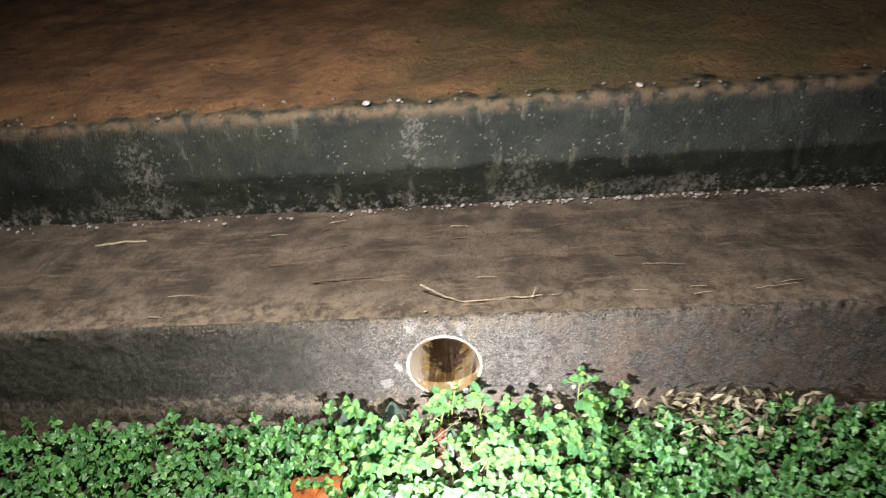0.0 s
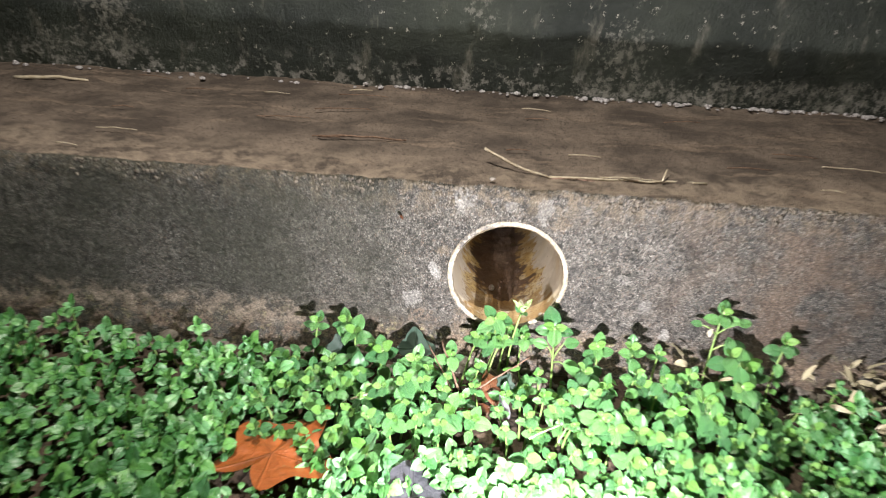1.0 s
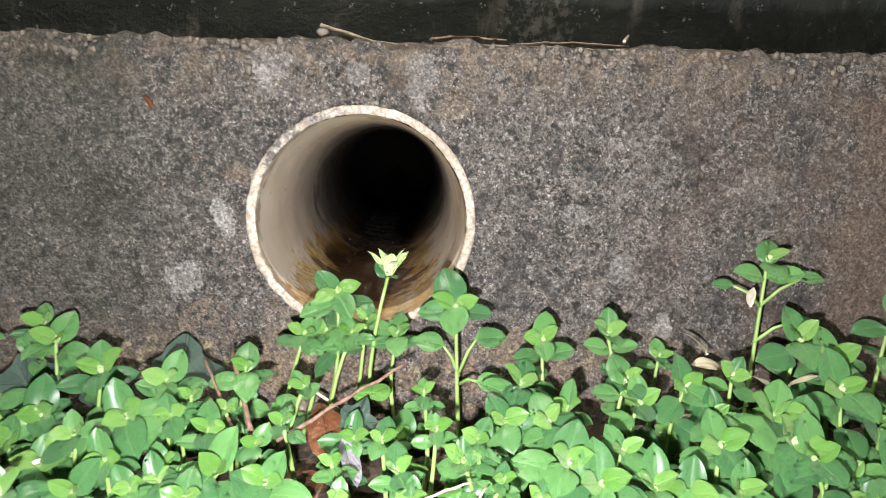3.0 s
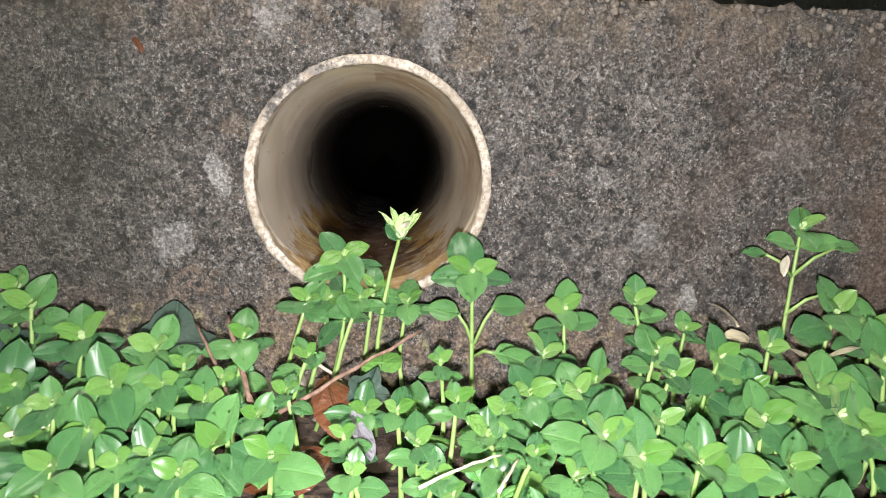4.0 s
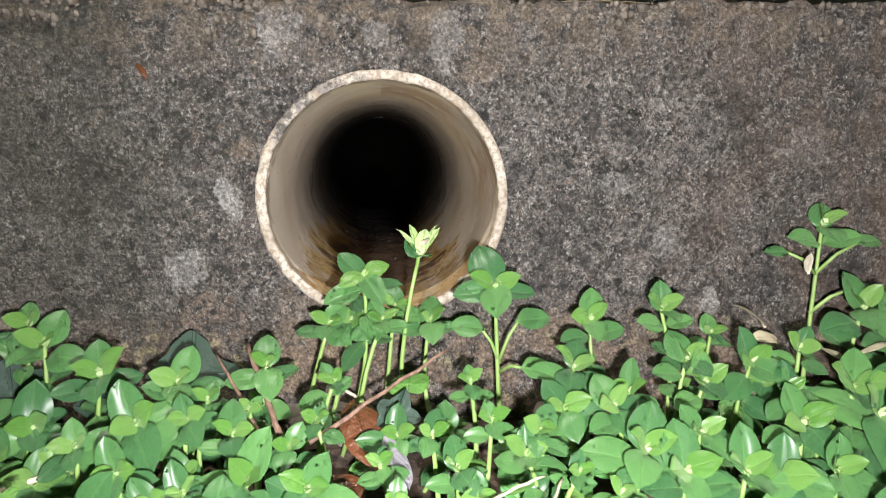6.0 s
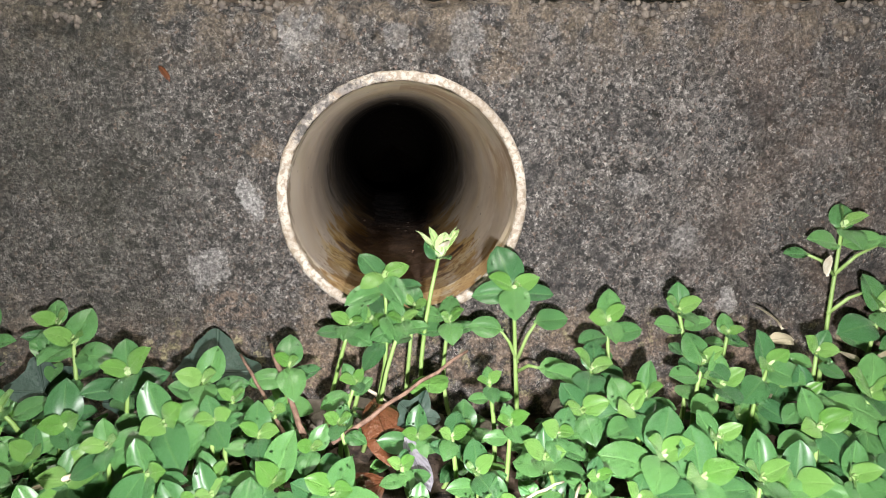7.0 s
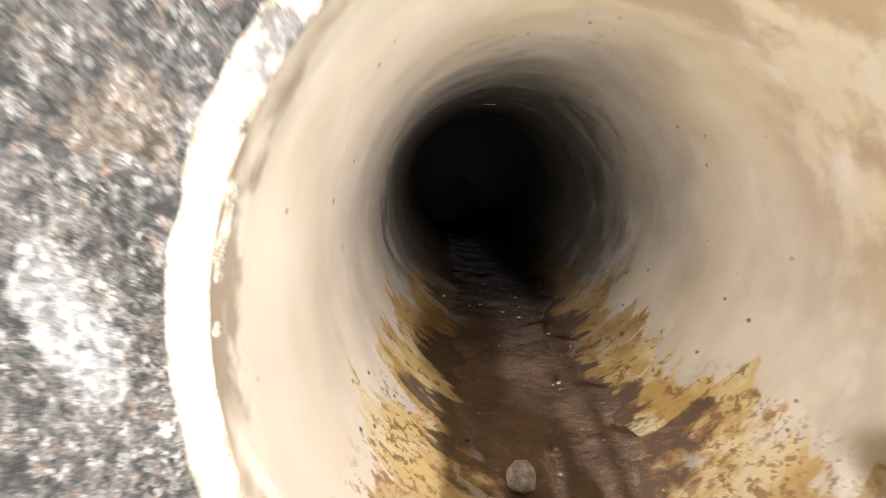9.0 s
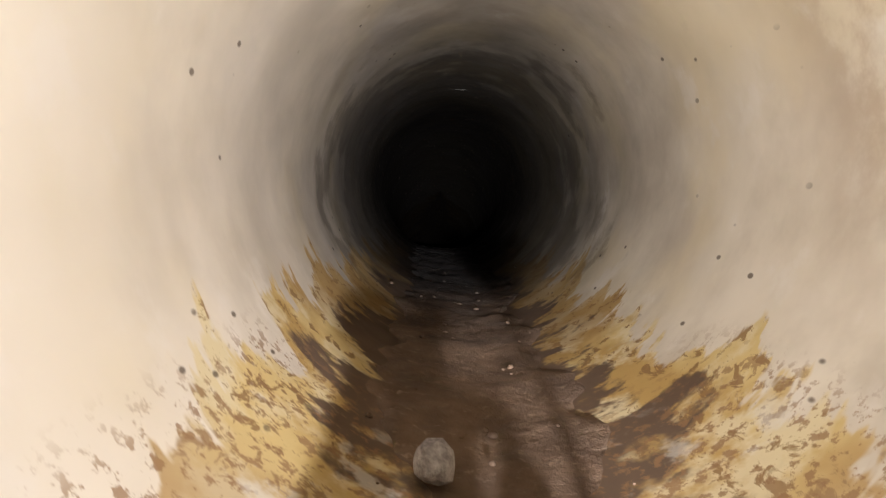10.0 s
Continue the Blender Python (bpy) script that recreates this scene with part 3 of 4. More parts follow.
def build_kerb_wall():
    prof = wall_profile()
    half = 0.07
    xs = spaced(-12, 12, -0.70, 0.70, 0.0035)
    # the square round the pipe is left out of the grid and filled with rings
    cols = [i for i, x in enumerate(xs) if abs(x - PX) < half + 1e-6]
    rows = [j for j, (y, z) in enumerate(prof) if y == 0.0 and abs(z - PZ) < half + 1e-6]
    c0, c1, r0, r1 = cols[0], cols[-1], rows[0], rows[-1]

    def place(x, j):
        y, z = prof[j]
        d = wall_relief(x, z + y)
        if y > 0.012:
            fade = min(1.0, (y - 0.012) / 0.05)
            return (x, WALL + y, z + d * 1.2 + 0.004 * fade * fbm(x * 9, y * 9, 2.0))
        edge = max(0.0, 1 - abs(z - 0.162) / 0.02)
        chip = 0.004 * edge * fbm(x * 30, z * 30, 9.0) + 0.0025 * edge * fbm(x * 130, z * 130, 5.0)
        bulge = 0.006 * max(0.0, (0.02 - z) / 0.05) * (1 + fbm(x * 16, z * 20, 12.0)) if z < 0.02 else 0.0
        return (x, WALL + y - d - chip - bulge, z + chip * 0.8)

    n = len(xs)
    verts = [place(x, j) for j in range(len(prof)) for x in xs]
    faces, ledge = [], []
    for j in range(len(prof) - 1):
        for i in range(n - 1):
            if c0 <= i < c1 and r0 <= j < r1:
                continue
            (ledge if prof[j][0] > 0.006 else faces).append((j * n + i, j * n + i + 1, (j + 1) * n + i + 1, (j + 1) * n + i))
    loop = [r0 * n + i for i in range(c0, c1)] + [j * n + c1 for j in range(r0, r1)]
    loop += [r1 * n + i for i in range(c1, c0, -1)] + [j * n + c0 for j in range(r1, r0, -1)]
    last, steps = loop, 9
    for k in range(1, steps + 1):
        t = k / steps
        ring = []
        for v in loop:
            x, y, z = verts[v]
            a = math.atan2(z - PZ, x - PX)
            bx, bz = PX + (RO - 0.0006) * math.cos(a), PZ + (RO - 0.0006) * math.sin(a)
            qx, qz = x + (bx - x) * t, z + (bz - z) * t
            ring.append(len(verts))
            verts.append((qx, WALL - wall_relief(qx, qz) * (1 - 0.5 * t), qz))
        for k2 in range(len(loop)):
            a, b = k2, (k2 + 1) % len(loop)
            faces.append((last[a], last[b], ring[b], ring[a]))
        last = ring
    # sleeve of concrete round the pipe, into the wall
    inner = []
    for v in last:
        x, y, z = verts[v]
        inner.append(len(verts))
        verts.append((x, WALL + 0.012, z))
    for k2 in range(len(last)):
        a, b = k2, (k2 + 1) % len(last)
        faces.append((last[a], last[b], inner[b], inner[a]))
    me = mesh_of("kerb_wall", verts, faces + ledge, CONCRETE)
    me.materials.append(LEDGE)
    me.polygons.foreach_set("material_index", [0] * len(faces) + [1] * len(ledge))
    wall = thing("wall_low", "low rough weathered grey concrete wall with stains", "wall", kind="structure", data=me)
    # stones standing out of the worn top edge
    pile = Pile()
    q = random.Random(3)
    for i in range(1100):
        x = q.uniform(-0.45, 0.45)
        r = q.choice((0.0007, 0.0009, 0.0012, 0.0015, 0.0020)) * q.uniform(0.8, 1.2)
        z = 0.1635 - abs(q.gauss(0, 0.006))
        y = WALL + (0.0035 if z > 0.158 else 0.0008)
        pile.add(pebble_shape(r, q.random() * 50, 1, 0.8), Matrix.Translation((x, y, z)) @ pose(0, 0, 0, q.uniform(0, 360), q.uniform(0, 360), 0))
    stones = part("aggregate", pile.mesh("aggregate", AGGREGATE), wall, label="small stones standing out of the worn edge")
    stones["kind"] = "stuff"
    # crumbled mortar and stones along the foot
    pile = Pile()
    for i in range(260):
        x = q.uniform(-0.6, 0.6)
        r = q.choice((0.0025, 0.004, 0.006, 0.009)) * q.uniform(0.7, 1.2)
        y = WALL - q.uniform(0.0, 0.022)
        pile.add(pebble_shape(r, q.random() * 50, 2, 0.65), Matrix.Translation((x, y, ground_height(x, y) + r * 0.3)) @ pose(0, 0, 0, 0, 0, q.uniform(0, 360)))
    thing("rubble", "crumbled mortar and small stones along the wall foot", "rubble", kind="stuff", data=pile.mesh("rubble", STONE))


def build_back_wall():
    xs, zs = spaced(-12, 12, -0.9, 0.9, 0.010), [float(z) for z in np.arange(0.12, 0.352, 0.008)]
    verts, faces = [], []
    prof = [(0.0, z) for z in zs] + [(0.004, 0.354), (0.012, 0.357), (0.10, 0.357)]
    for y, z in prof:
        for x in xs:
            d = 0.004 * fbm(x * 8, z * 8, 5.0) + 0.002 * fbm(x * 40, z * 40, 2.0)
            verts.append((x, BACK + y - d, z + (0.004 * fbm(x * 12, 0, 3.0) if z > 0.34 else 0)))
    n = len(xs)
    for j in range(len(prof) - 1):
        for i in range(n - 1):
            faces.append((j * n + i, j * n + i + 1, (j + 1) * n + i + 1, (j + 1) * n + i))
    thing("wall_back", "dark green weathered rendered wall behind the ledge", "wall", kind="structure", data=mesh_of("wall_back", verts, faces, DARK_WALL))
    xs, ys = spaced(-40, 40, -1.3, 1.3, 0.02), spaced(BACK + 0.012, 40, BACK + 0.012, 2.2, 0.02)
    v, f = grid_sheet(xs, ys, lambda x, y: BANK_Z - 0.002 + 0.010 * min(1, (y - BACK) * 12) + 0.05 * min(3, max(0, y - 1.1)) + 0.018 * fbm(x * 3, y * 3, 6.0) * min(1, (y - BACK) * 4) + 0.006 * fbm(x * 16, y * 16, 8.0) * min(1, (y - BACK) * 12))
    thing("bank", "bare orange clay bank with mossy patches", "ground", kind="structure", data=mesh_of("bank", v, f, BANK))
    q = random.Random(11)
    pile = Pile()
    for i in range(60):
        x = q.uniform(-0.9, 0.9)
        r = q.choice((0.0015, 0.003, 0.005)) * q.uniform(0.7, 1.2)
        pile.add(pebble_shape(r, q.random() * 50, 1), Matrix.Translation((x, BACK + q.uniform(0.0, 0.05), BANK_Z + 0.004)))
    thing("bank_gravel", "small stones along the top of the dark wall", "gravel", kind="stuff", data=pile.mesh("bank_gravel", STONE))
    for x, y, r in ((-0.125, BACK + 0.010, 0.007), (0.33, BACK + 0.012, 0.006), (-0.07, BACK + 0.012, 0.004)):
        v, f = pebble_shape(r, x * 30, 2, 0.6)
        thing("pebble", "whitish pebble on top of the dark wall", "stone", "pale pebbles", m=pose(x, y, BANK_Z + 0.007), data=mesh_of("pebble", v, f, PALE_STONE))
    # crumbs and lime flakes where ledge and wall meet
    pile = Pile()
    for i in range(170):
        x = q.uniform(-0.9, 0.9)
        r = q.choice((0.001, 0.0015, 0.0025, 0.0045)) * q.uniform(0.7, 1.2)
        pile.add(pebble_shape(r, q.random() * 50, 1, 0.55), Matrix.Translation((x, BACK - 0.004 - abs(q.gauss(0, 0.012)), TOP + 0.002)))
    for i in range(150):
        x = q.uniform(-0.15, 0.80)
        r = q.choice((0.0015, 0.0025, 0.0035, 0.005)) * q.uniform(0.7, 1.2)
        pile.add(pebble_shape(r, q.random() * 50, 1, 0.55), Matrix.Translation((x, BACK - 0.004 - abs(q.gauss(0, 0.008)), TOP + 0.002)))
    thing("lime_crumbs", "pale lime crumbs in the corner of the ledge", "rubble", kind="stuff", data=pile.mesh("lime_crumbs", PALE_STONE))


PIPE_POSE = pose(PX, WALL - 0.0025, PZ, -1.7, 0, 2.1)


def sink(y):
    """How far the pipe has bent down at depth y."""
    return 0.35 * max(0.0, y - 0.45) ** 2


def build_pipe():
    pipe = thing("drain_pipe", "beige plastic drain pipe set in the concrete wall", "pipe", m=PIPE_POSE)
    sides, ys = 120, [0.0, 0.002, 0.006, 0.012] + [0.02 + 0.012 * i for i in range(130)]
    verts, faces = [], []
    for y in ys:
        for j in range(sides):
            a = 2 * math.pi * j / sides
            r = RI + 0.00008 * math.sin(y * 700) + 0.0004 * fbm(math.cos(a) * 2, math.sin(a) * 2, y * 10)
            verts.append((r * math.sin(a), y, -r * math.cos(a) - sink(y)))
    for i in range(len(ys) - 1):
        for j in range(sides):
            a, b = i * sides + j, i * sides + (j + 1) % sides
            faces.append((a, b, b + sides, a + sides))
    verts.append((0, ys[-1] + 0.02, -sink(ys[-1])))
    faces += [((len(ys) - 1) * sides + j, (len(ys) - 1) * sides + (j + 1) % sides, len(verts) - 1) for j in range(sides)]
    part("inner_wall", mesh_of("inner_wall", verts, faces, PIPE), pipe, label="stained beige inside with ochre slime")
    # the cut end: a chipped ring with thickness
    verts, faces = [], []
    ring = [(RI + 0.0002, 0.004), (RI + 0.0003, 0.0006), (RI + 0.0009, 0.0), (RO - 0.0012, 0.0), (RO - 0.0003, 0.0006), (RO, 0.004), (RO, 0.10)]
    sides = 300
    for r, y in ring:
        for j in range(sides):
            a = 2 * math.pi * j / sides
            chip = 0.0006 * fbm(math.cos(a) * 7, math.sin(a) * 7, r * 60)
            worn = 0.0012 * max(0.0, 1 - ((a - 3.85) / 0.42) ** 2) + 0.0014 * max(0.0, 1 - ((a - 4.48) / 0.05) ** 2)
            verts.append(((r + chip) * math.sin(a), y + abs(chip) + worn * (1 if y < 0.004 else 0), -(r + chip) * math.cos(a)))
    for i in range(len(ring) - 1):
        for j in range(sides):
            a, b = i * sides + j, i * sides + (j + 1) % sides
            faces.append((a, a + sides, b + sides, b))
    part("rim", mesh_of("rim", verts, faces, RIM), pipe, label="chipped off-white cut end")
    # silt along the bottom
    verts, faces = [], []
    ys = [0.046 + 0.004 * i for i in range(372)]
    cols = 31
    for y in ys:
        for j in range(cols):
            u = j / (cols - 1) * 2 - 1
            x = u * (0.0245 + 0.006 * fbm(u * 1.5, y * 55, 3.0)) * min(1.0, 0.45 + (y - 0.046) * 14) + 0.003 * fbm(0.5, y * 14, 8.0)
            rise = (0.0030 + 0.0007 * fbm(x * 50, y * 50, 5.0)) * (1 - u * u) * min(1.0, max(0.0, (y - 0.045) / 0.05)) + 0.0005 * fbm(x * 240, y * 240, 6.0)
            verts.append((x, y, -math.sqrt(RI * RI - x * x) + max(-0.0022, rise - 0.0003 - 0.0016 * u ** 6) - sink(y)))
    for i in range(len(ys) - 1):
        for j in range(cols - 1):
            a = i * cols + j
            faces.append((a, a + 1, a + cols + 1, a + cols))
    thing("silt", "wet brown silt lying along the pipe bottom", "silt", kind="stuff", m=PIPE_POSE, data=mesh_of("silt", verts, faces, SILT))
    v, f = pebble_shape(0.0034, 9.0, 2, 0.9)
    thing("pebble", "pale quartz pebble lying on the silt", "stone", "pale pebbles", m=PIPE_POSE @ pose(-0.011, 0.063, -0.0454, 30, 20, 40), data=mesh_of("pebble", v, f, PALE_STONE, smooth=False))
    pile = Pile()
    q = random.Random(21)
    for i in range(70):
        x, y = q.gauss(0, 0.010), q.uniform(0.03, 0.35)
        r = q.choice((0.0003, 0.0005, 0.0009)) * q.uniform(0.7, 1.3)
        pile.add(pebble_shape(r, q.random() * 50, 1), Matrix.Translation((x, y, -math.sqrt(RI * RI - x * x) + 0.0024)))
    thing("grit", "coarse grit on the silt in the pipe", "gravel", kind="stuff", m=PIPE_POSE, data=pile.mesh("grit", SILT))


# ---- plants ----
LEAVES = [leaf_shape(1.0, w, fold, droop, stalk, 11, wave, 0.46, i) for i, (w, fold, droop, stalk, wave) in enumerate((
    (0.80, 0.50, 0.30, 0.14, 0.030), (0.72, 0.62, 0.10, 0.10, 0.036), (0.84, 0.40, 0.48, 0.16, 0.040), (0.68, 0.70, 0.22, 0.12, 0.030)))]
LEAF_ME = [mesh_of("leaf", *s[:2], LEAF, s[2]) for s in LEAVES]
YOUNG_ME = [mesh_of("young_leaf", *s[:2], LEAF_YOUNG, s[2]) for s in LEAVES]


def bud_mesh():
    pile = Pile()
    for i in range(4):
        size = 0.0026 if i % 2 else 0.0034
        pile.add(leaf_shape(size, size * 0.78, 0.75, -0.55, 0.06, 7, 0, 0.55, i), pose(0, 0, 0, 0, 0, 90 * i + 20) @ pose(0, 0.0010, 0, 62, 0, 0))
    return pile.mesh("bud", LEAF_BUD)


BUD_ME = bud_mesh()


def stem_points(height, lean, bend, n=7):
    """Points of a stem that leans by lean (x, y) and curves back up."""
    out = []
    for i in range(n):
        t = i / (n - 1)
        out.append(Vector((lean[0] * t + bend * math.sin(t * 3.0) * 0.006, lean[1] * t ** 1.3, height * t)))
    return out


def node_leaves(top, span, size, nodes, q, upright):
    """Poses of paired leaves along the upper stem: (matrix, age)."""
    out = []
    az = 90 + q.uniform(-32, 32)
    for k in range(nodes):
        t = (0.0, 0.06, 0.20, 0.52, 0.90)[min(k, 4)]
        base = top(1 - span * t)
        grow = (0.72, 1.0, 1.02, 0.9, 0.8)[min(k, 4)] * q.uniform(0.88, 1.12)
        lift = (60, 38, 18, 4, -4)[min(k, 4)] * upright + q.uniform(-9, 9)
        for side in (0, 180):
            turn = az + side + 90 * k + q.uniform(-14, 14)
            m = Matrix.Translation(base) @ pose(0, 0, 0, 0, 0, turn) @ pose(0, 0, 0, lift, q.uniform(-12, 12), 0)
            s = size * grow * q.uniform(0.9, 1.08)
            out.append((m @ Matrix.Translation((0, s * 0.13, 0)) @ Matrix.Diagonal((s, s, s, 1)), k))
    return out


def make_plant(height, size, nodes, lean, tilt, seed, span=0.6, upright=1.0, label="bright green chickweed with paired oval leaves", bud=1.0):
    """One weed with its stem, paired leaves and bud as parts; the head tips by tilt degrees towards the open side."""
    q = random.Random(seed)
    plant = thing("chickweed", label, "weed", "chickweed plants")
    pts = stem_points(height, lean, q.uniform(-1, 1))

    def top(t):
        x = min(max(t, 0), 1) * (len(pts) - 1)
        i = min(int(x), len(pts) - 2)
        return pts[i].lerp(pts[i + 1], x - i)

    v, f = tube(pts, [0.0012 - 0.0004 * i / 6 for i in range(7)], 6)
    part("stem", mesh_of("stem", v, f, STEM), plant)
    for m, k in node_leaves(top, span, size, nodes, q, upright):
        head = Matrix.Translation(m.translation) @ pose(0, 0, 0, (tilt + 10) * (1.0, 0.9, 0.72, 0.55, 0.5)[min(k, 4)], 0, 0) @ Matrix.Translation(-m.translation)
        part("leaf", q.choice(YOUNG_ME if k == 0 else LEAF_ME), plant, head @ m)
    part("bud", BUD_ME, plant, Matrix.Translation(pts[-1]) @ pose(0, 0, 0, tilt, 0, q.uniform(0, 90)) @ Matrix.Diagonal((bud * size / 0.015,) * 3 + (1,)))
    return plant


def plant_at(x, y, top_z, size, nodes, lean=(0, 0), tilt=28, seed=0, span=0.6, upright=1.0, **kw):
    """A weed whose tip stands at (x, y, top_z)."""
    bx, by = x - lean[0], y - lean[1]
    base, size = ground_height(bx, by) - 0.002, size * 0.66
    plant = make_plant(top_z - base, size, nodes, lean, tilt, seed, span, upright, **kw)
    plant.matrix_basis = Matrix.Translation((bx, by, base))
    return plant


def side_leaf(plant, a, b, size, turn, tip=30):
    """A single leaf on a bent stalk that leaves the stem at a and ends at b."""
    base = plant.matrix_basis.translation
    mid = (Vector(a) + Vector(b)) / 2 + Vector((0, 0, 0.002))
    v, f = tube([Vector(p) - base for p in (a, mid, b)], [0.0009, 0.0008, 0.0006], 6)
    stalk = part("leaf_stalk", mesh_of("leaf_stalk", v, f, STEM), plant)
    part("leaf", LEAF_ME[1], stalk, Matrix.Translation(Vector(b) - base) @ pose(0, 0, 0, tip, 0, 0) @ pose(0, 0, 0, 0, 0, turn) @ Matrix.Diagonal((size, size, size, 1)))


def build_hero_plants():
    """The weeds that stand clear against wall and pipe."""
    flower = plant_at(0.0154, 0.655, 0.0590, 0.0120, 2, (0.008, 0.004), 22, 1, 0.42, 1.4, bud=3.4, label="tall chickweed with a pale flower bud before the pipe")
    v, f, uv = leaf_shape(0.0095, 0.0042, 0.6, 0.5, 0.1, 8, 0.08, 0.6, 3)
    petal = mesh_of("petal", v, f, PETAL, uv)
    v, f, uv = leaf_shape(0.0130, 0.0062, 0.55, 0.25, 0.1, 9, 0.05, 0.5, 4)
    sepal = mesh_of("sepal", v, f, LEAF_BUD, uv)
    for turn, rise in ((20, 66), (200, 62)):
        part("petal", petal, flower, Matrix.Translation((0.008, 0.003, 0.0590 - flower.matrix_basis.translation.z)) @ pose(0, 0, 0, 0, 0, turn) @ pose(0, 0.001, 0.002, rise, 0, 0), "withered whitish petal")
    for turn, rise in ((75, 58), (130, 80), (190, 68), (250, 76), (310, 56)):
        part("sepal", sepal, flower, Matrix.Translation((0.008, 0.003, 0.0590 - flower.matrix_basis.translation.z)) @ pose(0, 0, 0, 0, 0, turn) @ pose(0, 0.001, 0.001, rise, 0, 0), "pale green sepal")
    plant_at(-0.009, 0.652, 0.051, 0.022, 5, (0.010, 0.002), 34, 2, 0.40, 0.6, label="broad-leaved chickweed before the pipe mouth")
    crown = plant_at(0.046, 0.652, 0.045, 0.0250, 3, (-0.004, -0.002), 46, 64, 0.12, 0.6, label="chickweed with a broad crown of leaves beside the pipe", bud=1.2)
    side_leaf(crown, (0.0485, 0.653, 0.012), (0.0405, 0.651, 0.0275), 0.0135, 78, 50)
    side_leaf(crown, (0.0485, 0.653, 0.014), (0.0560, 0.652, 0.0305), 0.0140, -82, 46)
    side_leaf(crown, (0.0485, 0.653, 0.008), (0.0570, 0.646, 0.0120), 0.0140, -95, 40)
    plant_at(-0.014, 0.658, 0.030, 0.019, 3, (0.012, 0), 30, 48, 0.35)
    plant_at(0.020, 0.656, 0.030, 0.018, 3, (-0.004, 0), 30, 49, 0.4)
    plant_at(0.004, 0.664, 0.034, 0.017, 3, (0.006, 0), 28, 50, 0.35)
    tall = plant_at(0.193, 0.666, 0.068, 0.0235, 3, (0.004, 0.002), 34, 9, 0.5, 1.0, label="tall lone chickweed against the concrete wall", bud=1.4)
    side_leaf(tall, (0.191, 0.665, 0.046), (0.1765, 0.663, 0.056), 0.010, 80)
    side_leaf(tall, (0.191, 0.665, 0.046), (0.207, 0.662, 0.060), 0.013, -75)
    side_leaf(tall, (0.190, 0.665, 0.028), (0.206, 0.661, 0.040), 0.012, -100)
    plant_at(-0.137, 0.652, 0.024, 0.0255, 4, (0.005, 0.000), 28, 300)
    plant_at(-0.108, 0.635, 0.017, 0.0228, 4, (0.003, 0.003), 32, 301)
    plant_at(-0.078, 0.628, 0.016, 0.0196, 4, (0.001, 0.002), 29, 302)
    plant_at(-0.084, 0.606, 0.009, 0.0240, 4, (-0.001, 0.003), 44, 303)
    plant_at(-0.064, 0.622, 0.011, 0.0138, 3, (0.001, 0.002), 31, 304)
    plant_at(-0.049, 0.597, 0.009, 0.0153, 4, (-0.006, 0.002), 32, 305)
    plant_at(-0.045, 0.634, 0.020, 0.0171, 4, (0.005, 0.002), 36, 306)
    plant_at(-0.023, 0.604, 0.010, 0.0125, 3, (-0.006, 0.001), 28, 307)
    plant_at(-0.018, 0.626, 0.016, 0.0143, 3, (0.006, 0.003), 29, 308)
    plant_at(-0.041, 0.581, 0.000, 0.0232, 4, (0.004, 0.003), 42, 309)
    plant_at(-0.022, 0.575, -0.000, 0.0203, 4, (0.003, 0.001), 44, 310)
    plant_at(-0.032, 0.597, 0.004, 0.0143, 4, (-0.004, 0.003), 39, 311)
    plant_at(-0.083, 0.583, 0.003, 0.0196, 4, (0.000, 0.002), 43, 312)
    plant_at(-0.068, 0.570, 0.000, 0.0144, 4, (0.004, 0.001), 42, 313)
    plant_at(-0.087, 0.569, -0.002, 0.0212, 4, (-0.000, 0.002), 43, 314)
    plant_at(-0.048, 0.566, -0.002, 0.0190, 4, (-0.000, 0.001), 32, 315)
    plant_at(-0.059, 0.575, 0.000, 0.0158, 4, (-0.004, 0.004), 31, 316)
    plant_at(-0.103, 0.601, 0.004, 0.0168, 4, (-0.002, 0.004), 39, 317)
    plant_at(-0.048, 0.613, 0.011, 0.0117, 3, (0.000, 0.003), 37, 318)
    plant_at(-0.067, 0.607, 0.010, 0.0162, 4, (-0.004, 0.002), 43, 319)
    plant_at(0.086, 0.651, 0.031, 0.0202, 4, (-0.005, 0.003), 39, 320)
    plant_at(0.075, 0.631, 0.017, 0.0220, 4, (-0.004, 0.003), 27, 321)
    plant_at(0.065, 0.609, 0.010, 0.0187, 4, (-0.003, 0.001), 42, 322)
    plant_at(0.032, 0.620, 0.017, 0.0121, 3, (0.000, 0.003), 30, 323)
    plant_at(0.038, 0.601, 0.010, 0.0130, 3, (0.005, 0.002), 39, 324)
    plant_at(0.054, 0.594, 0.009, 0.0166, 4, (-0.002, 0.001), 38, 325)
    plant_at(0.063, 0.574, 0.004, 0.0120, 3, (0.005, 0.000), 39, 326)
    plant_at(0.082, 0.605, 0.012, 0.0198, 4, (-0.003, 0.003), 29, 327)
    plant_at(0.024, 0.578, 0.004, 0.0150, 4, (0.002, 0.002), 27, 328)
    plant_at(0.048, 0.590, 0.002, 0.0186, 4, (-0.004, 0.000), 32, 329)
    plant_at(-0.001, 0.584, 0.003, 0.0124, 3, (0.003, 0.000), 32, 330)
    plant_at(0.004, 0.563, 0.002, 0.0118, 3, (-0.001, 0.003), 39, 331)
    plant_at(0.031, 0.570, -0.002, 0.0135, 4, (0.003, 0.003), 39, 332)
    plant_at(0.017, 0.597, 0.007, 0.0121, 3, (-0.003, 0.003), 32, 333)
    plant_at(0.114, 0.647, 0.036, 0.0190, 4, (-0.001, 0.003), 28, 334)
    plant_at(0.120, 0.630, 0.020, 0.0197, 4, (-0.001, 0.002), 29, 335)
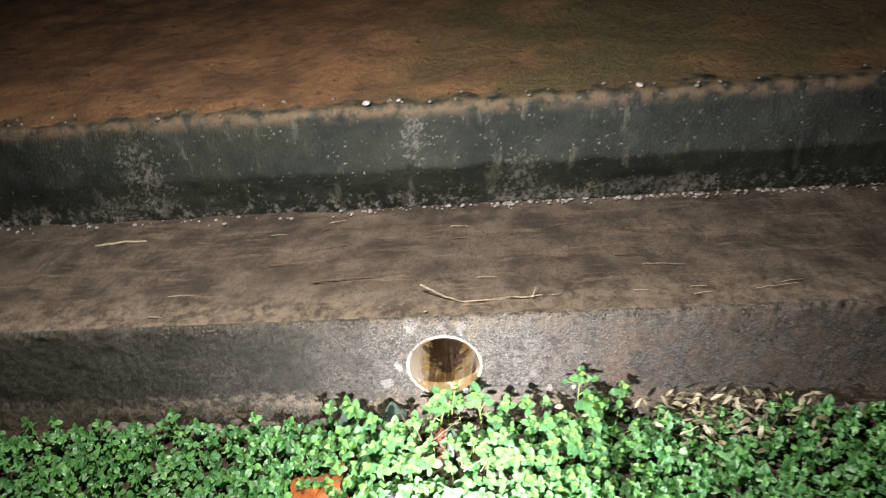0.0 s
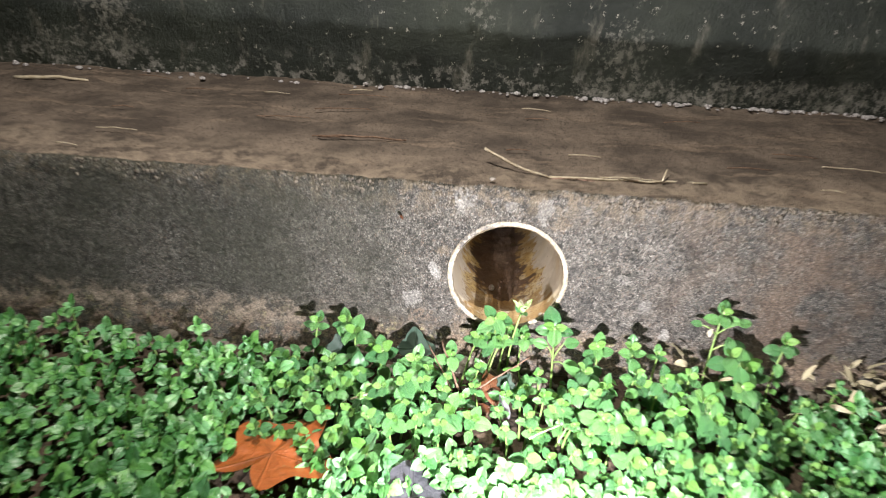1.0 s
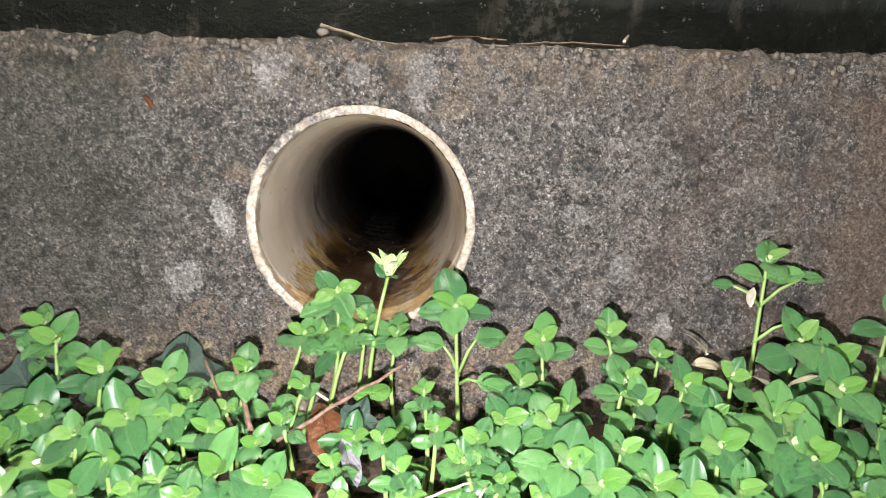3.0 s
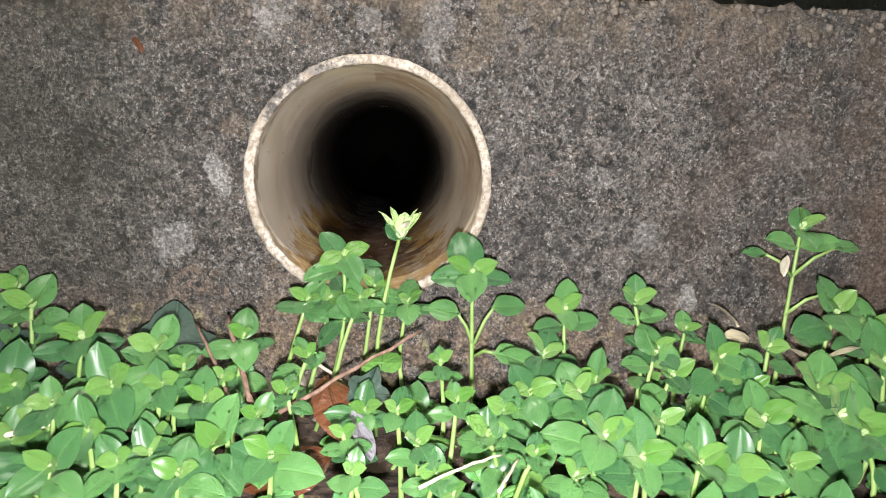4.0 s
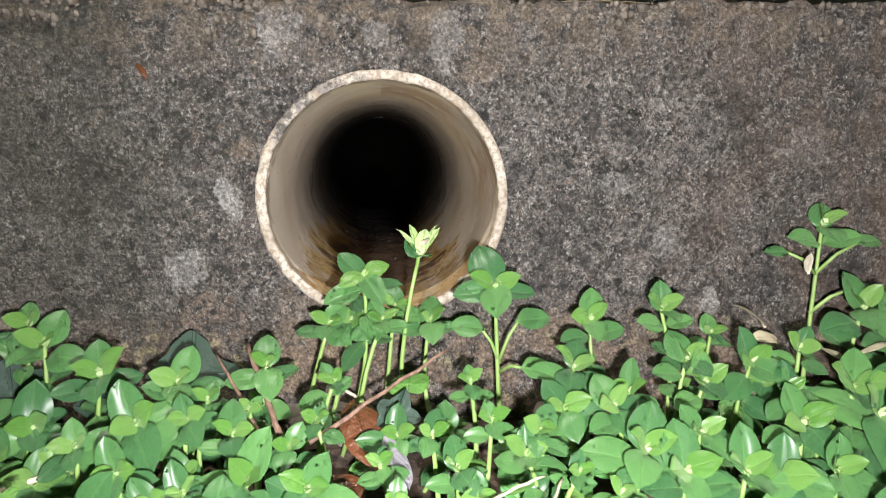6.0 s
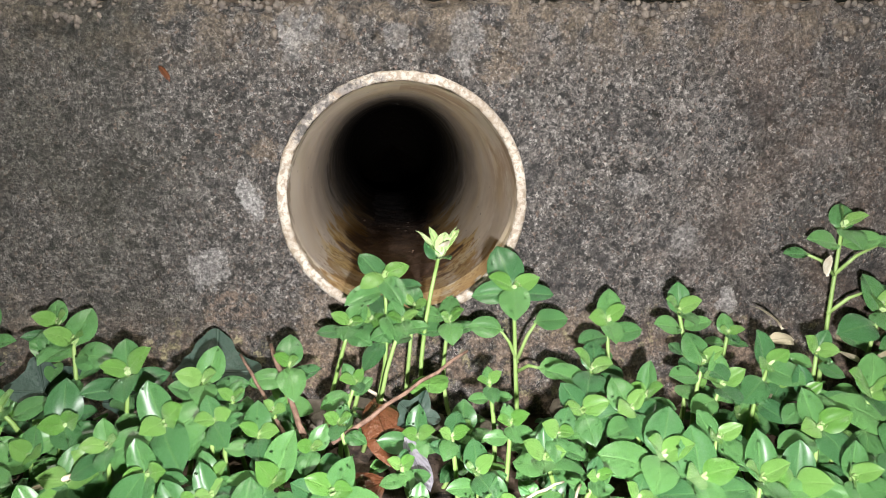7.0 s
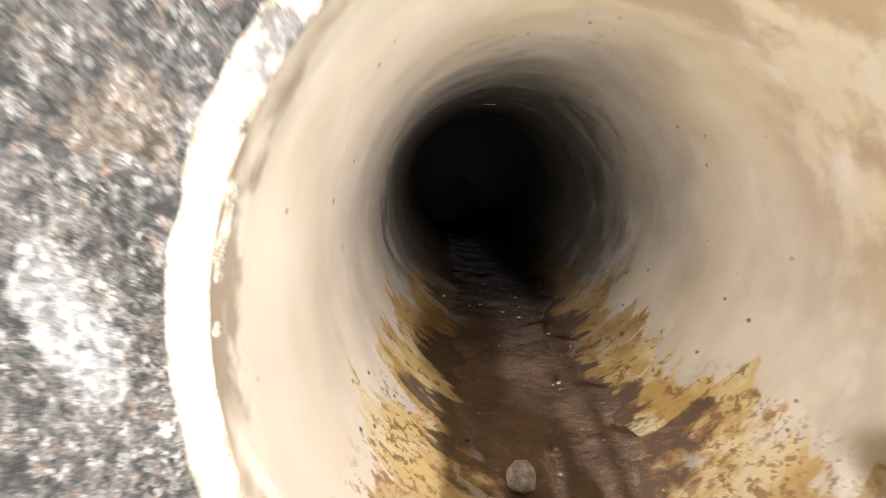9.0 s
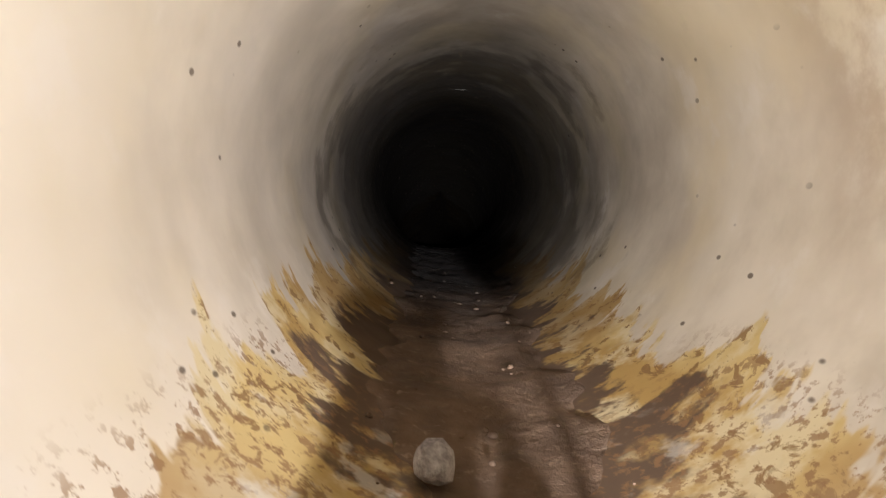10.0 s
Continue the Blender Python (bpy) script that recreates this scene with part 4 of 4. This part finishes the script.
    plant_at(0.124, 0.622, 0.013, 0.0201, 4, (-0.003, 0.002), 34, 336)
    plant_at(0.109, 0.590, 0.008, 0.0179, 4, (0.001, 0.001), 27, 337)
    plant_at(0.087, 0.582, 0.006, 0.0243, 4, (-0.004, 0.000), 37, 338)
    plant_at(0.145, 0.627, 0.019, 0.0216, 4, (0.006, 0.004), 44, 339)
    plant_at(0.166, 0.631, 0.023, 0.0177, 4, (-0.001, 0.001), 37, 340)
    plant_at(0.148, 0.597, 0.007, 0.0237, 4, (0.004, 0.003), 31, 341)
    plant_at(0.204, 0.649, 0.034, 0.0270, 4, (0.000, 0.000), 27, 342)
    plant_at(0.215, 0.640, 0.027, 0.0248, 4, (-0.005, 0.003), 30, 343)
    plant_at(0.174, 0.609, 0.014, 0.0256, 4, (-0.004, 0.001), 30, 344)
    plant_at(0.177, 0.599, 0.008, 0.0274, 4, (-0.000, 0.001), 38, 345)
    plant_at(0.096, 0.573, 0.003, 0.0209, 4, (0.005, 0.004), 39, 346)
    plant_at(0.116, 0.573, 0.002, 0.0215, 4, (0.000, 0.002), 27, 347)
    plant_at(0.151, 0.613, 0.013, 0.0175, 4, (0.000, 0.001), 28, 348)
    plant_at(0.148, 0.576, 0.000, 0.0202, 4, (-0.002, 0.002), 43, 349)
    plant_at(0.181, 0.591, 0.006, 0.0224, 4, (-0.003, 0.004), 33, 350)
    plant_at(0.207, 0.622, 0.021, 0.0250, 4, (0.002, 0.000), 32, 351)
    plant_at(0.074, 0.570, -0.002, 0.0152, 4, (0.002, 0.000), 34, 352)
    plant_at(0.226, 0.660, 0.020, 0.020, 4, (0.004, 0), 35, 12)
    plant_at(-0.146, 0.660, 0.030, 0.019, 4, (0, 0), 30, 13)
    plant_at(-0.172, 0.655, 0.030, 0.019, 5, (0.004, 0), 30, 45)
    plant_at(0.252, 0.660, 0.046, 0.021, 5, (0.004, 0), 34, 47)
    plant_at(0.000, 0.645, 0.034, 0.015, 3, (0.012, 0), 25, 18, 0.35)
    plant_at(-0.022, 0.648, 0.032, 0.017, 3, (0.014, 0), 30, 41, 0.4, 0.7)
    plant_at(0.145, 0.664, 0.020, 0.012, 3, (0.002, 0), 30, 44)


def build_carpet():
    """The weeds that cover the ground: those by the pipe as plants of their own, the rest as one mass."""
    q = random.Random(5)
    kinds = [make_plant(0.034 * h, s, n, (0, -0.004), t, 100 + i, 0.62) for i, (h, s, n, t) in enumerate((
        (1.0, 0.0115, 5, 36), (0.85, 0.0130, 5, 45), (1.15, 0.0105, 5, 32), (0.9, 0.0135, 5, 42), (1.05, 0.0120, 5, 28), (0.75, 0.0110, 5, 48), (1.1, 0.0100, 5, 40), (0.95, 0.0125, 5, 50)))]
    spots = []
    heads = [o.matrix_basis.translation.xy for o in scene.objects if o.name.startswith("chickweed") and o not in kinds]
    tries = 0
    while len(spots) < 2300 and tries < 60000:
        tries += 1
        x, y = q.uniform(-0.78, 0.82), q.uniform(0.40, 0.658)
        gap = 0.0142 if abs(x) < 0.30 and y > 0.47 else 0.0180
        p = Vector((x, y))
        if -0.026 < x < 0.024 and 0.566 < y < 0.650 and q.random() < 0.94:
            continue
        if 0.36 < x < 0.46 and y > 0.60 and q.random() < 0.7:
            continue
        if (x + 0.186) ** 2 + (y - 0.508) ** 2 < 0.040 ** 2:
            continue
        if -0.26 < x < -0.12 and 0.45 < y < 0.585 or -0.10 < x < -0.025 and 0.47 < y < 0.53:
            if q.random() < 0.8:
                continue
        if any((p - o).length < gap for o in spots) or any((p - o).length < 0.016 for o in heads):
            continue
        spots.append(p)
    mass, stems = Pile(), Pile()
    first = list(kinds)
    near = 0
    for p in spots:
        x, y = p
        z = ground_height(x, y) - 0.002
        s = q.uniform(0.78, 1.15) * (0.85 if y > 0.64 and abs(x) < 0.3 else 1.0)
        m = Matrix.Translation((x, y, z)) @ pose(0, 0, 0, q.uniform(-8, 8), q.uniform(-10, 10), q.uniform(-40, 40)) @ Matrix.Diagonal((s, s, s * q.uniform(0.85, 1.15), 1))
        if -0.20 < x < 0.27 and y > 0.535 and near < 420:
            near += 1
            if first:
                o = first.pop()
            else:
                o = copy_thing(q.choice(kinds), m)
            o.matrix_basis = m
        else:
            src = q.choice(kinds)
            for c in src.children:
                me = c.data
                shape = ([v.co for v in me.vertices], [tuple(g.vertices) for g in me.polygons])
                mm = m @ c.matrix_basis
                if c.name.startswith("stem"):
                    stems.add(shape, mm)
                else:
                    uv = [(0, 0)] * len(me.vertices)
                    for loop in me.loops:
                        uv[loop.vertex_index] = tuple(me.uv_layers[0].data[loop.index].uv)
                    mass.add((*shape, uv), mm)
    thing("chickweed_mass", "dense carpet of bright green chickweed", "weeds", kind="stuff", data=mass.mesh("chickweed_mass", LEAF_MASS))
    thing("chickweed_stems", "thin pale stems under the weed carpet", "weeds", kind="stuff", data=stems.mesh("chickweed_stems", STEM))
    # low seedlings and small leaves between the stems
    low = Pile()
    for i in range(3400):
        x, y = q.uniform(-0.78, 0.82), q.uniform(0.40, 0.662)
        if -0.024 < x < 0.026 and 0.580 < y < 0.655 and q.random() < 0.85:
            continue
        s = q.uniform(0.006, 0.012)
        z = ground_height(x, y) + q.uniform(0.003, 0.018)
        low.add(q.choice(LEAVES), Matrix.Translation((x, y, z)) @ pose(0, 0, 0, q.uniform(5, 55), q.uniform(-25, 25), q.uniform(0, 360)) @ Matrix.Diagonal((s, s, s, 1)))
    thing("undergrowth", "small green leaves low between the stems", "weeds", kind="stuff", data=low.mesh("undergrowth", LEAF_MASS))


build_ground()
build_kerb_wall()
build_back_wall()
build_pipe()
build_hero_plants()
build_carpet()


# ---- dead leaves, sticks, straws ----
def dead_leaf(name, label, shape, material, m):
    v, f, uv = shape
    return thing(name, label, "leaf", "dead leaves", m=m, data=mesh_of(name, v, f, material, uv))


def stick(label, a, b, r, material, sag=0.0, seed=0, name="stick"):
    q = random.Random(seed)
    a, b = Vector(a), Vector(b)
    n = 9
    amp = (b - a).length * 0.008
    pts = [a.lerp(b, i / (n - 1)) + Vector((q.uniform(-amp, amp), q.uniform(-amp, amp), q.uniform(-amp, amp) + sag * math.sin(math.pi * i / (n - 1)))) for i in range(n)]
    v, f = tube(pts, [r * (1 - 0.35 * i / (n - 1)) * q.uniform(0.88, 1.12) for i in range(n)], 8)
    return thing(name, label, "stick", "sticks and straws", data=mesh_of(name, v, f, material))


dead_leaf("dead_leaf", "large curled orange dead leaf lying on the weeds", lobed_leaf(0.122, 5, 0.36, 0.15, 3), LEAF_ORANGE, pose(-0.180, 0.530, -0.017, -4, -8, -30))
dead_leaf("dead_leaf", "orange dead leaf lying in the weeds", lobed_leaf(0.085, 5, 0.45, 0.4, 8), LEAF_ORANGE, pose(-0.41, 0.468, -0.026, 6, 10, 60))
dead_leaf("dead_leaf", "grey rotten leaf lying on the weeds", lobed_leaf(0.062, 3, 0.25, 0.2, 5), LEAF_GREY, pose(-0.062, 0.503, -0.018, 8, 4, 10))
dead_leaf("dead_leaf", "small orange dead leaf caught in the weeds", leaf_shape(0.020, 0.013, 0.3, 0.5, 0.2, 9, 0.05, 0.6, 4), LEAF_ORANGE, pose(0.15, 0.575, -0.012, 30, 10, 40))
dead_leaf("dead_leaf", "shiny brown dead leaf under the diagonal stick", leaf_shape(0.036, 0.018, 0.40, 0.06, 0.1, 14, 0.02, 0.55, 6), LEAF_BROWN, pose(-0.012, 0.634, 0.003, -14, 6, 196))
dead_leaf("dead_leaf", "grey-white dead leaf leaning on a brown one", leaf_shape(0.025, 0.009, 0.6, 0.1, 0.05, 10, 0.02, 0.6, 7), LEAF_ASH, pose(0.001, 0.607, 0.001, -12, -10, 203))
dead_leaf("dead_leaf", "brown dead leaf half under the weeds", leaf_shape(0.034, 0.024, 0.2, 0.1, 0.1, 10, 0.04, 0.6, 9), LEAF_BROWN, pose(-0.008, 0.612, -0.018, -6, -14, 120))
for x, y, z, rx, ry, rz, s in ((0.163, 0.654, 0.026, 60, 20, 60, 0.013), (0.168, 0.652, 0.020, 40, -30, 100, 0.012), (0.185, 0.632, 0.017, 55, 20, 80, 0.012), (0.192, 0.632, 0.019, 60, 0, 250, 0.011), (0.150, 0.640, 0.000, 40, 10, 150, 0.015)):
    dead_leaf("dead_leaf", "bleached pale dead leaf by the wall foot", leaf_shape(s, s * 0.7, 0.4, 0.6, 0.1, 9, 0.06, 0.6, int(x * 1000)), LEAF_PALE, pose(x, y, z, rx, ry, rz))
pale = Pile()
dq = random.Random(31)
for i in range(240):
    x, y = dq.gauss(0.40, 0.05), 0.672 - abs(dq.gauss(0, 0.035))
    s = dq.uniform(0.008, 0.016)
    pale.add(dq.choice(LEAVES), Matrix.Translation((x, y, ground_height(x, y) + dq.uniform(0.01, 0.045))) @ pose(0, 0, 0, dq.uniform(0, 80), dq.uniform(-40, 40), dq.uniform(0, 360)) @ Matrix.Diagonal((s * 0.5, s * 1.3, s, 1)))
thing("dry_weeds", "withered straw-pale weeds by the wall foot", "weeds", kind="stuff", data=pale.mesh("dry_weeds", LEAF_PALE))

for i, (x, y, z, rx, ry, rz, s, lob) in enumerate(((-0.080, 0.653, 0.010, 40, 0, 8, 0.040, 4), (0.0045, 0.619, 0.004, 50, 8, -30, 0.021, 5), (-0.150, 0.650, 0.004, 62, -10, 20, 0.032, 5), (-0.118, 0.655, -0.004, 50, 5, 60, 0.024, 5))):
    v, f, uv = lobed_leaf(s, lob, 0.30, 0.12, 40 + i, notch=0.5)
    leaf = thing("ivy_leaf", "dark green ivy leaf with pale veins", "ivy", "ivy leaves", m=pose(x, y, z, rx, ry, rz), data=mesh_of("ivy_leaf", v, f, LEAF_IVY, uv))
for i, (x, y, z, rx, ry, rz, s) in enumerate(((0.010, 0.634, 0.011, 52, 0, 190, 0.020), (0.028, 0.592, 0.000, 44, 5, 150, 0.019), (0.040, 0.573, -0.001, 42, -6, 215, 0.018))):
    v, f, uv = lobed_leaf(s, 2, 0.12, -0.15, 60 + i, notch=0.5)
    thing("nettle_leaf", "crinkled light green nettle leaf", "weed", "nettle leaves", m=pose(x, y, z, rx, ry, rz), data=mesh_of("nettle_leaf", v, f, LEAF_NETTLE, uv))

stick("thin brown stick lying across the weeds", (-0.0255, 0.606, 0.0005), (0.0256, 0.634, 0.0253), 0.0010, TWIG, 0.0006, 1)
stick("short brown stick standing in the weeds", (-0.036, 0.608, 0.002), (-0.0550, 0.648, 0.0237), 0.0013, TWIG, 0, 2)
stick("thin dark stick standing in the weeds", (-0.041, 0.603, 0.004), (-0.0666, 0.645, 0.0205), 0.0008, TWIG, 0, 3)
stick("pale straw lying in the weeds", (0.0250, 0.554, 0.0024), (0.0510, 0.572, 0.0040), 0.0006, STEM_DRY, 0.001, 4, "straw")
stick("pale straw lying in the weeds", (0.0480, 0.553, 0.0020), (0.0566, 0.572, 0.0030), 0.0006, STEM_DRY, 0, 5, "straw")
stick("pale bent straw under the pipe", (-0.022, 0.655, 0.004), (0.002, 0.648, -0.012), 0.0009, STEM_DRY, 0.001, 6, "straw")
stick("pale straw lying in the weeds", (-0.130, 0.596, -0.010), (-0.085, 0.612, -0.004), 0.0011, STEM_DRY, 0.002, 7, "straw")
stick("long pale twig lying on the ledge", (-0.030, 0.745, 0.179), (0.030, 0.716, 0.1660), 0.0014, STEM_DRY, -0.003, 8, "twig")
stick("long brown twig lying on the ledge", (0.030, 0.716, 0.1665), (0.172, 0.722, 0.1678), 0.0014, STEM_DRY, 0, 9, "twig")
stick("short side twig on the ledge", (0.13, 0.714, 0.171), (0.136, 0.730, 0.176), 0.0010, STEM_DRY, 0, 10, "twig")
stick("pale twig lying on the ledge", (-0.62, 0.925, 0.168), (-0.53, 0.935, 0.169), 0.0024, STEM_DRY, 0.002, 11, "twig")
stick("brown twig lying on the ledge", (-0.20, 0.78, 0.168), (-0.11, 0.786, 0.168), 0.0013, TWIG, 0.002, 12, "twig")
v, f = pebble_shape(0.0030, 3.3, 2)
thing("pebble", "pinkish pebble on the edge of the ledge", "stone", "pale pebbles", m=pose(-0.021, 0.694, 0.169), data=mesh_of("pebble", v, f, STONE))
q = random.Random(77)
for i in range(26):
    x, y, a, l = q.uniform(-0.5, 0.5), q.uniform(0.70, 0.98), q.uniform(-0.5, 0.5), q.uniform(0.02, 0.07)
    stick("dry needle lying on the ledge", (x, y, 0.169), (x + l * math.cos(a), y + l * math.sin(a) * 0.4, 0.169), 0.0006, q.choice((STEM_DRY, TWIG)), 0.001, 200 + i, "needle")
# white petal and withered tips
for x, y, z, rz in ((0.183, 0.657, 0.044, 20),):
    v, f, uv = leaf_shape(0.0085, 0.0065, 0.3, 0.4, 0.05, 8, 0.05, 0.6, int(rz))
    thing("petal", "withered whitish petal hanging on a weed", "petal", "petals", m=pose(x, y, z + 0.004, 110, 0, 180 + rz), data=mesh_of("petal", v, f, PETAL, uv))
v, f, uv = leaf_shape(0.007, 0.003, 0.6, 0.5, 0.1, 9, 0.1, 0.6, 3)
thing("dead_leaf", "tiny shrivelled red-brown leaf stuck to the wall", "leaf", "dead leaves", m=pose(-0.0975, WALL - 0.003, 0.1305, 80, 20, 180), data=mesh_of("dead_leaf", v, f, LEAF_BROWN, uv))


# thin dry fibres clinging to the wall
fibres = Pile()
fq = random.Random(55)
for i in range(34):
    x, z, a, l = fq.uniform(-0.2, 0.22), fq.uniform(0.03, 0.155), fq.uniform(-1.9, 1.9), fq.uniform(0.004, 0.011)
    if math.hypot(x, z - PZ) < 0.066:
        continue
    pts = [(x + l * t * math.sin(a + t), WALL - 0.0022, z + l * t * math.cos(a + t)) for t in (0, 0.33, 0.66, 1.0)]
    fibres.add(tube(pts, [0.00010] * 4, 4), Matrix.Identity(4))
thing("wall_fibres", "thin dry root fibres clinging to the concrete", "fibres", kind="stuff", data=fibres.mesh("wall_fibres", STONE))


# ---- dew on the leaves by the pipe ----
def build_dew():
    q = random.Random(91)
    drop = pebble_shape(1.0, 2.0, 2, 0.62)
    drop = ([Vector(p).normalized() * Vector((1, 1, 0.62)).length * 0.7 for p in drop[0]], drop[1])
    k = Nodes("clear water")
    k.bsdf.inputs["Transmission Weight"].default_value, k.bsdf.inputs["IOR"].default_value = 1.0, 1.33
    water = k.done((0.95, 0.98, 0.96), 0.03)
    pile = Pile()
    bpy.context.view_layer.update()
    leaves = [o for o in scene.objects if o.data in LEAF_ME and o.parent is not None]
    for o in leaves:
        for n in range(q.choice((0, 1, 2, 3, 4, 6))):
            v = o.data.vertices[q.randrange(15, len(o.data.vertices) - 6)]
            r = q.uniform(0.0002, 0.0006)
            up = (o.matrix_world.to_3x3() @ v.normal).normalized()
            pile.add(drop, Matrix.Translation(o.matrix_world @ v.co + up * r * 0.4) @ Matrix.Diagonal((r, r, r, 1)))
    thing("dew_drops", "tiny clear water drops on the leaves", "water", kind="stuff", data=pile.mesh("dew_drops", water))


build_dew()
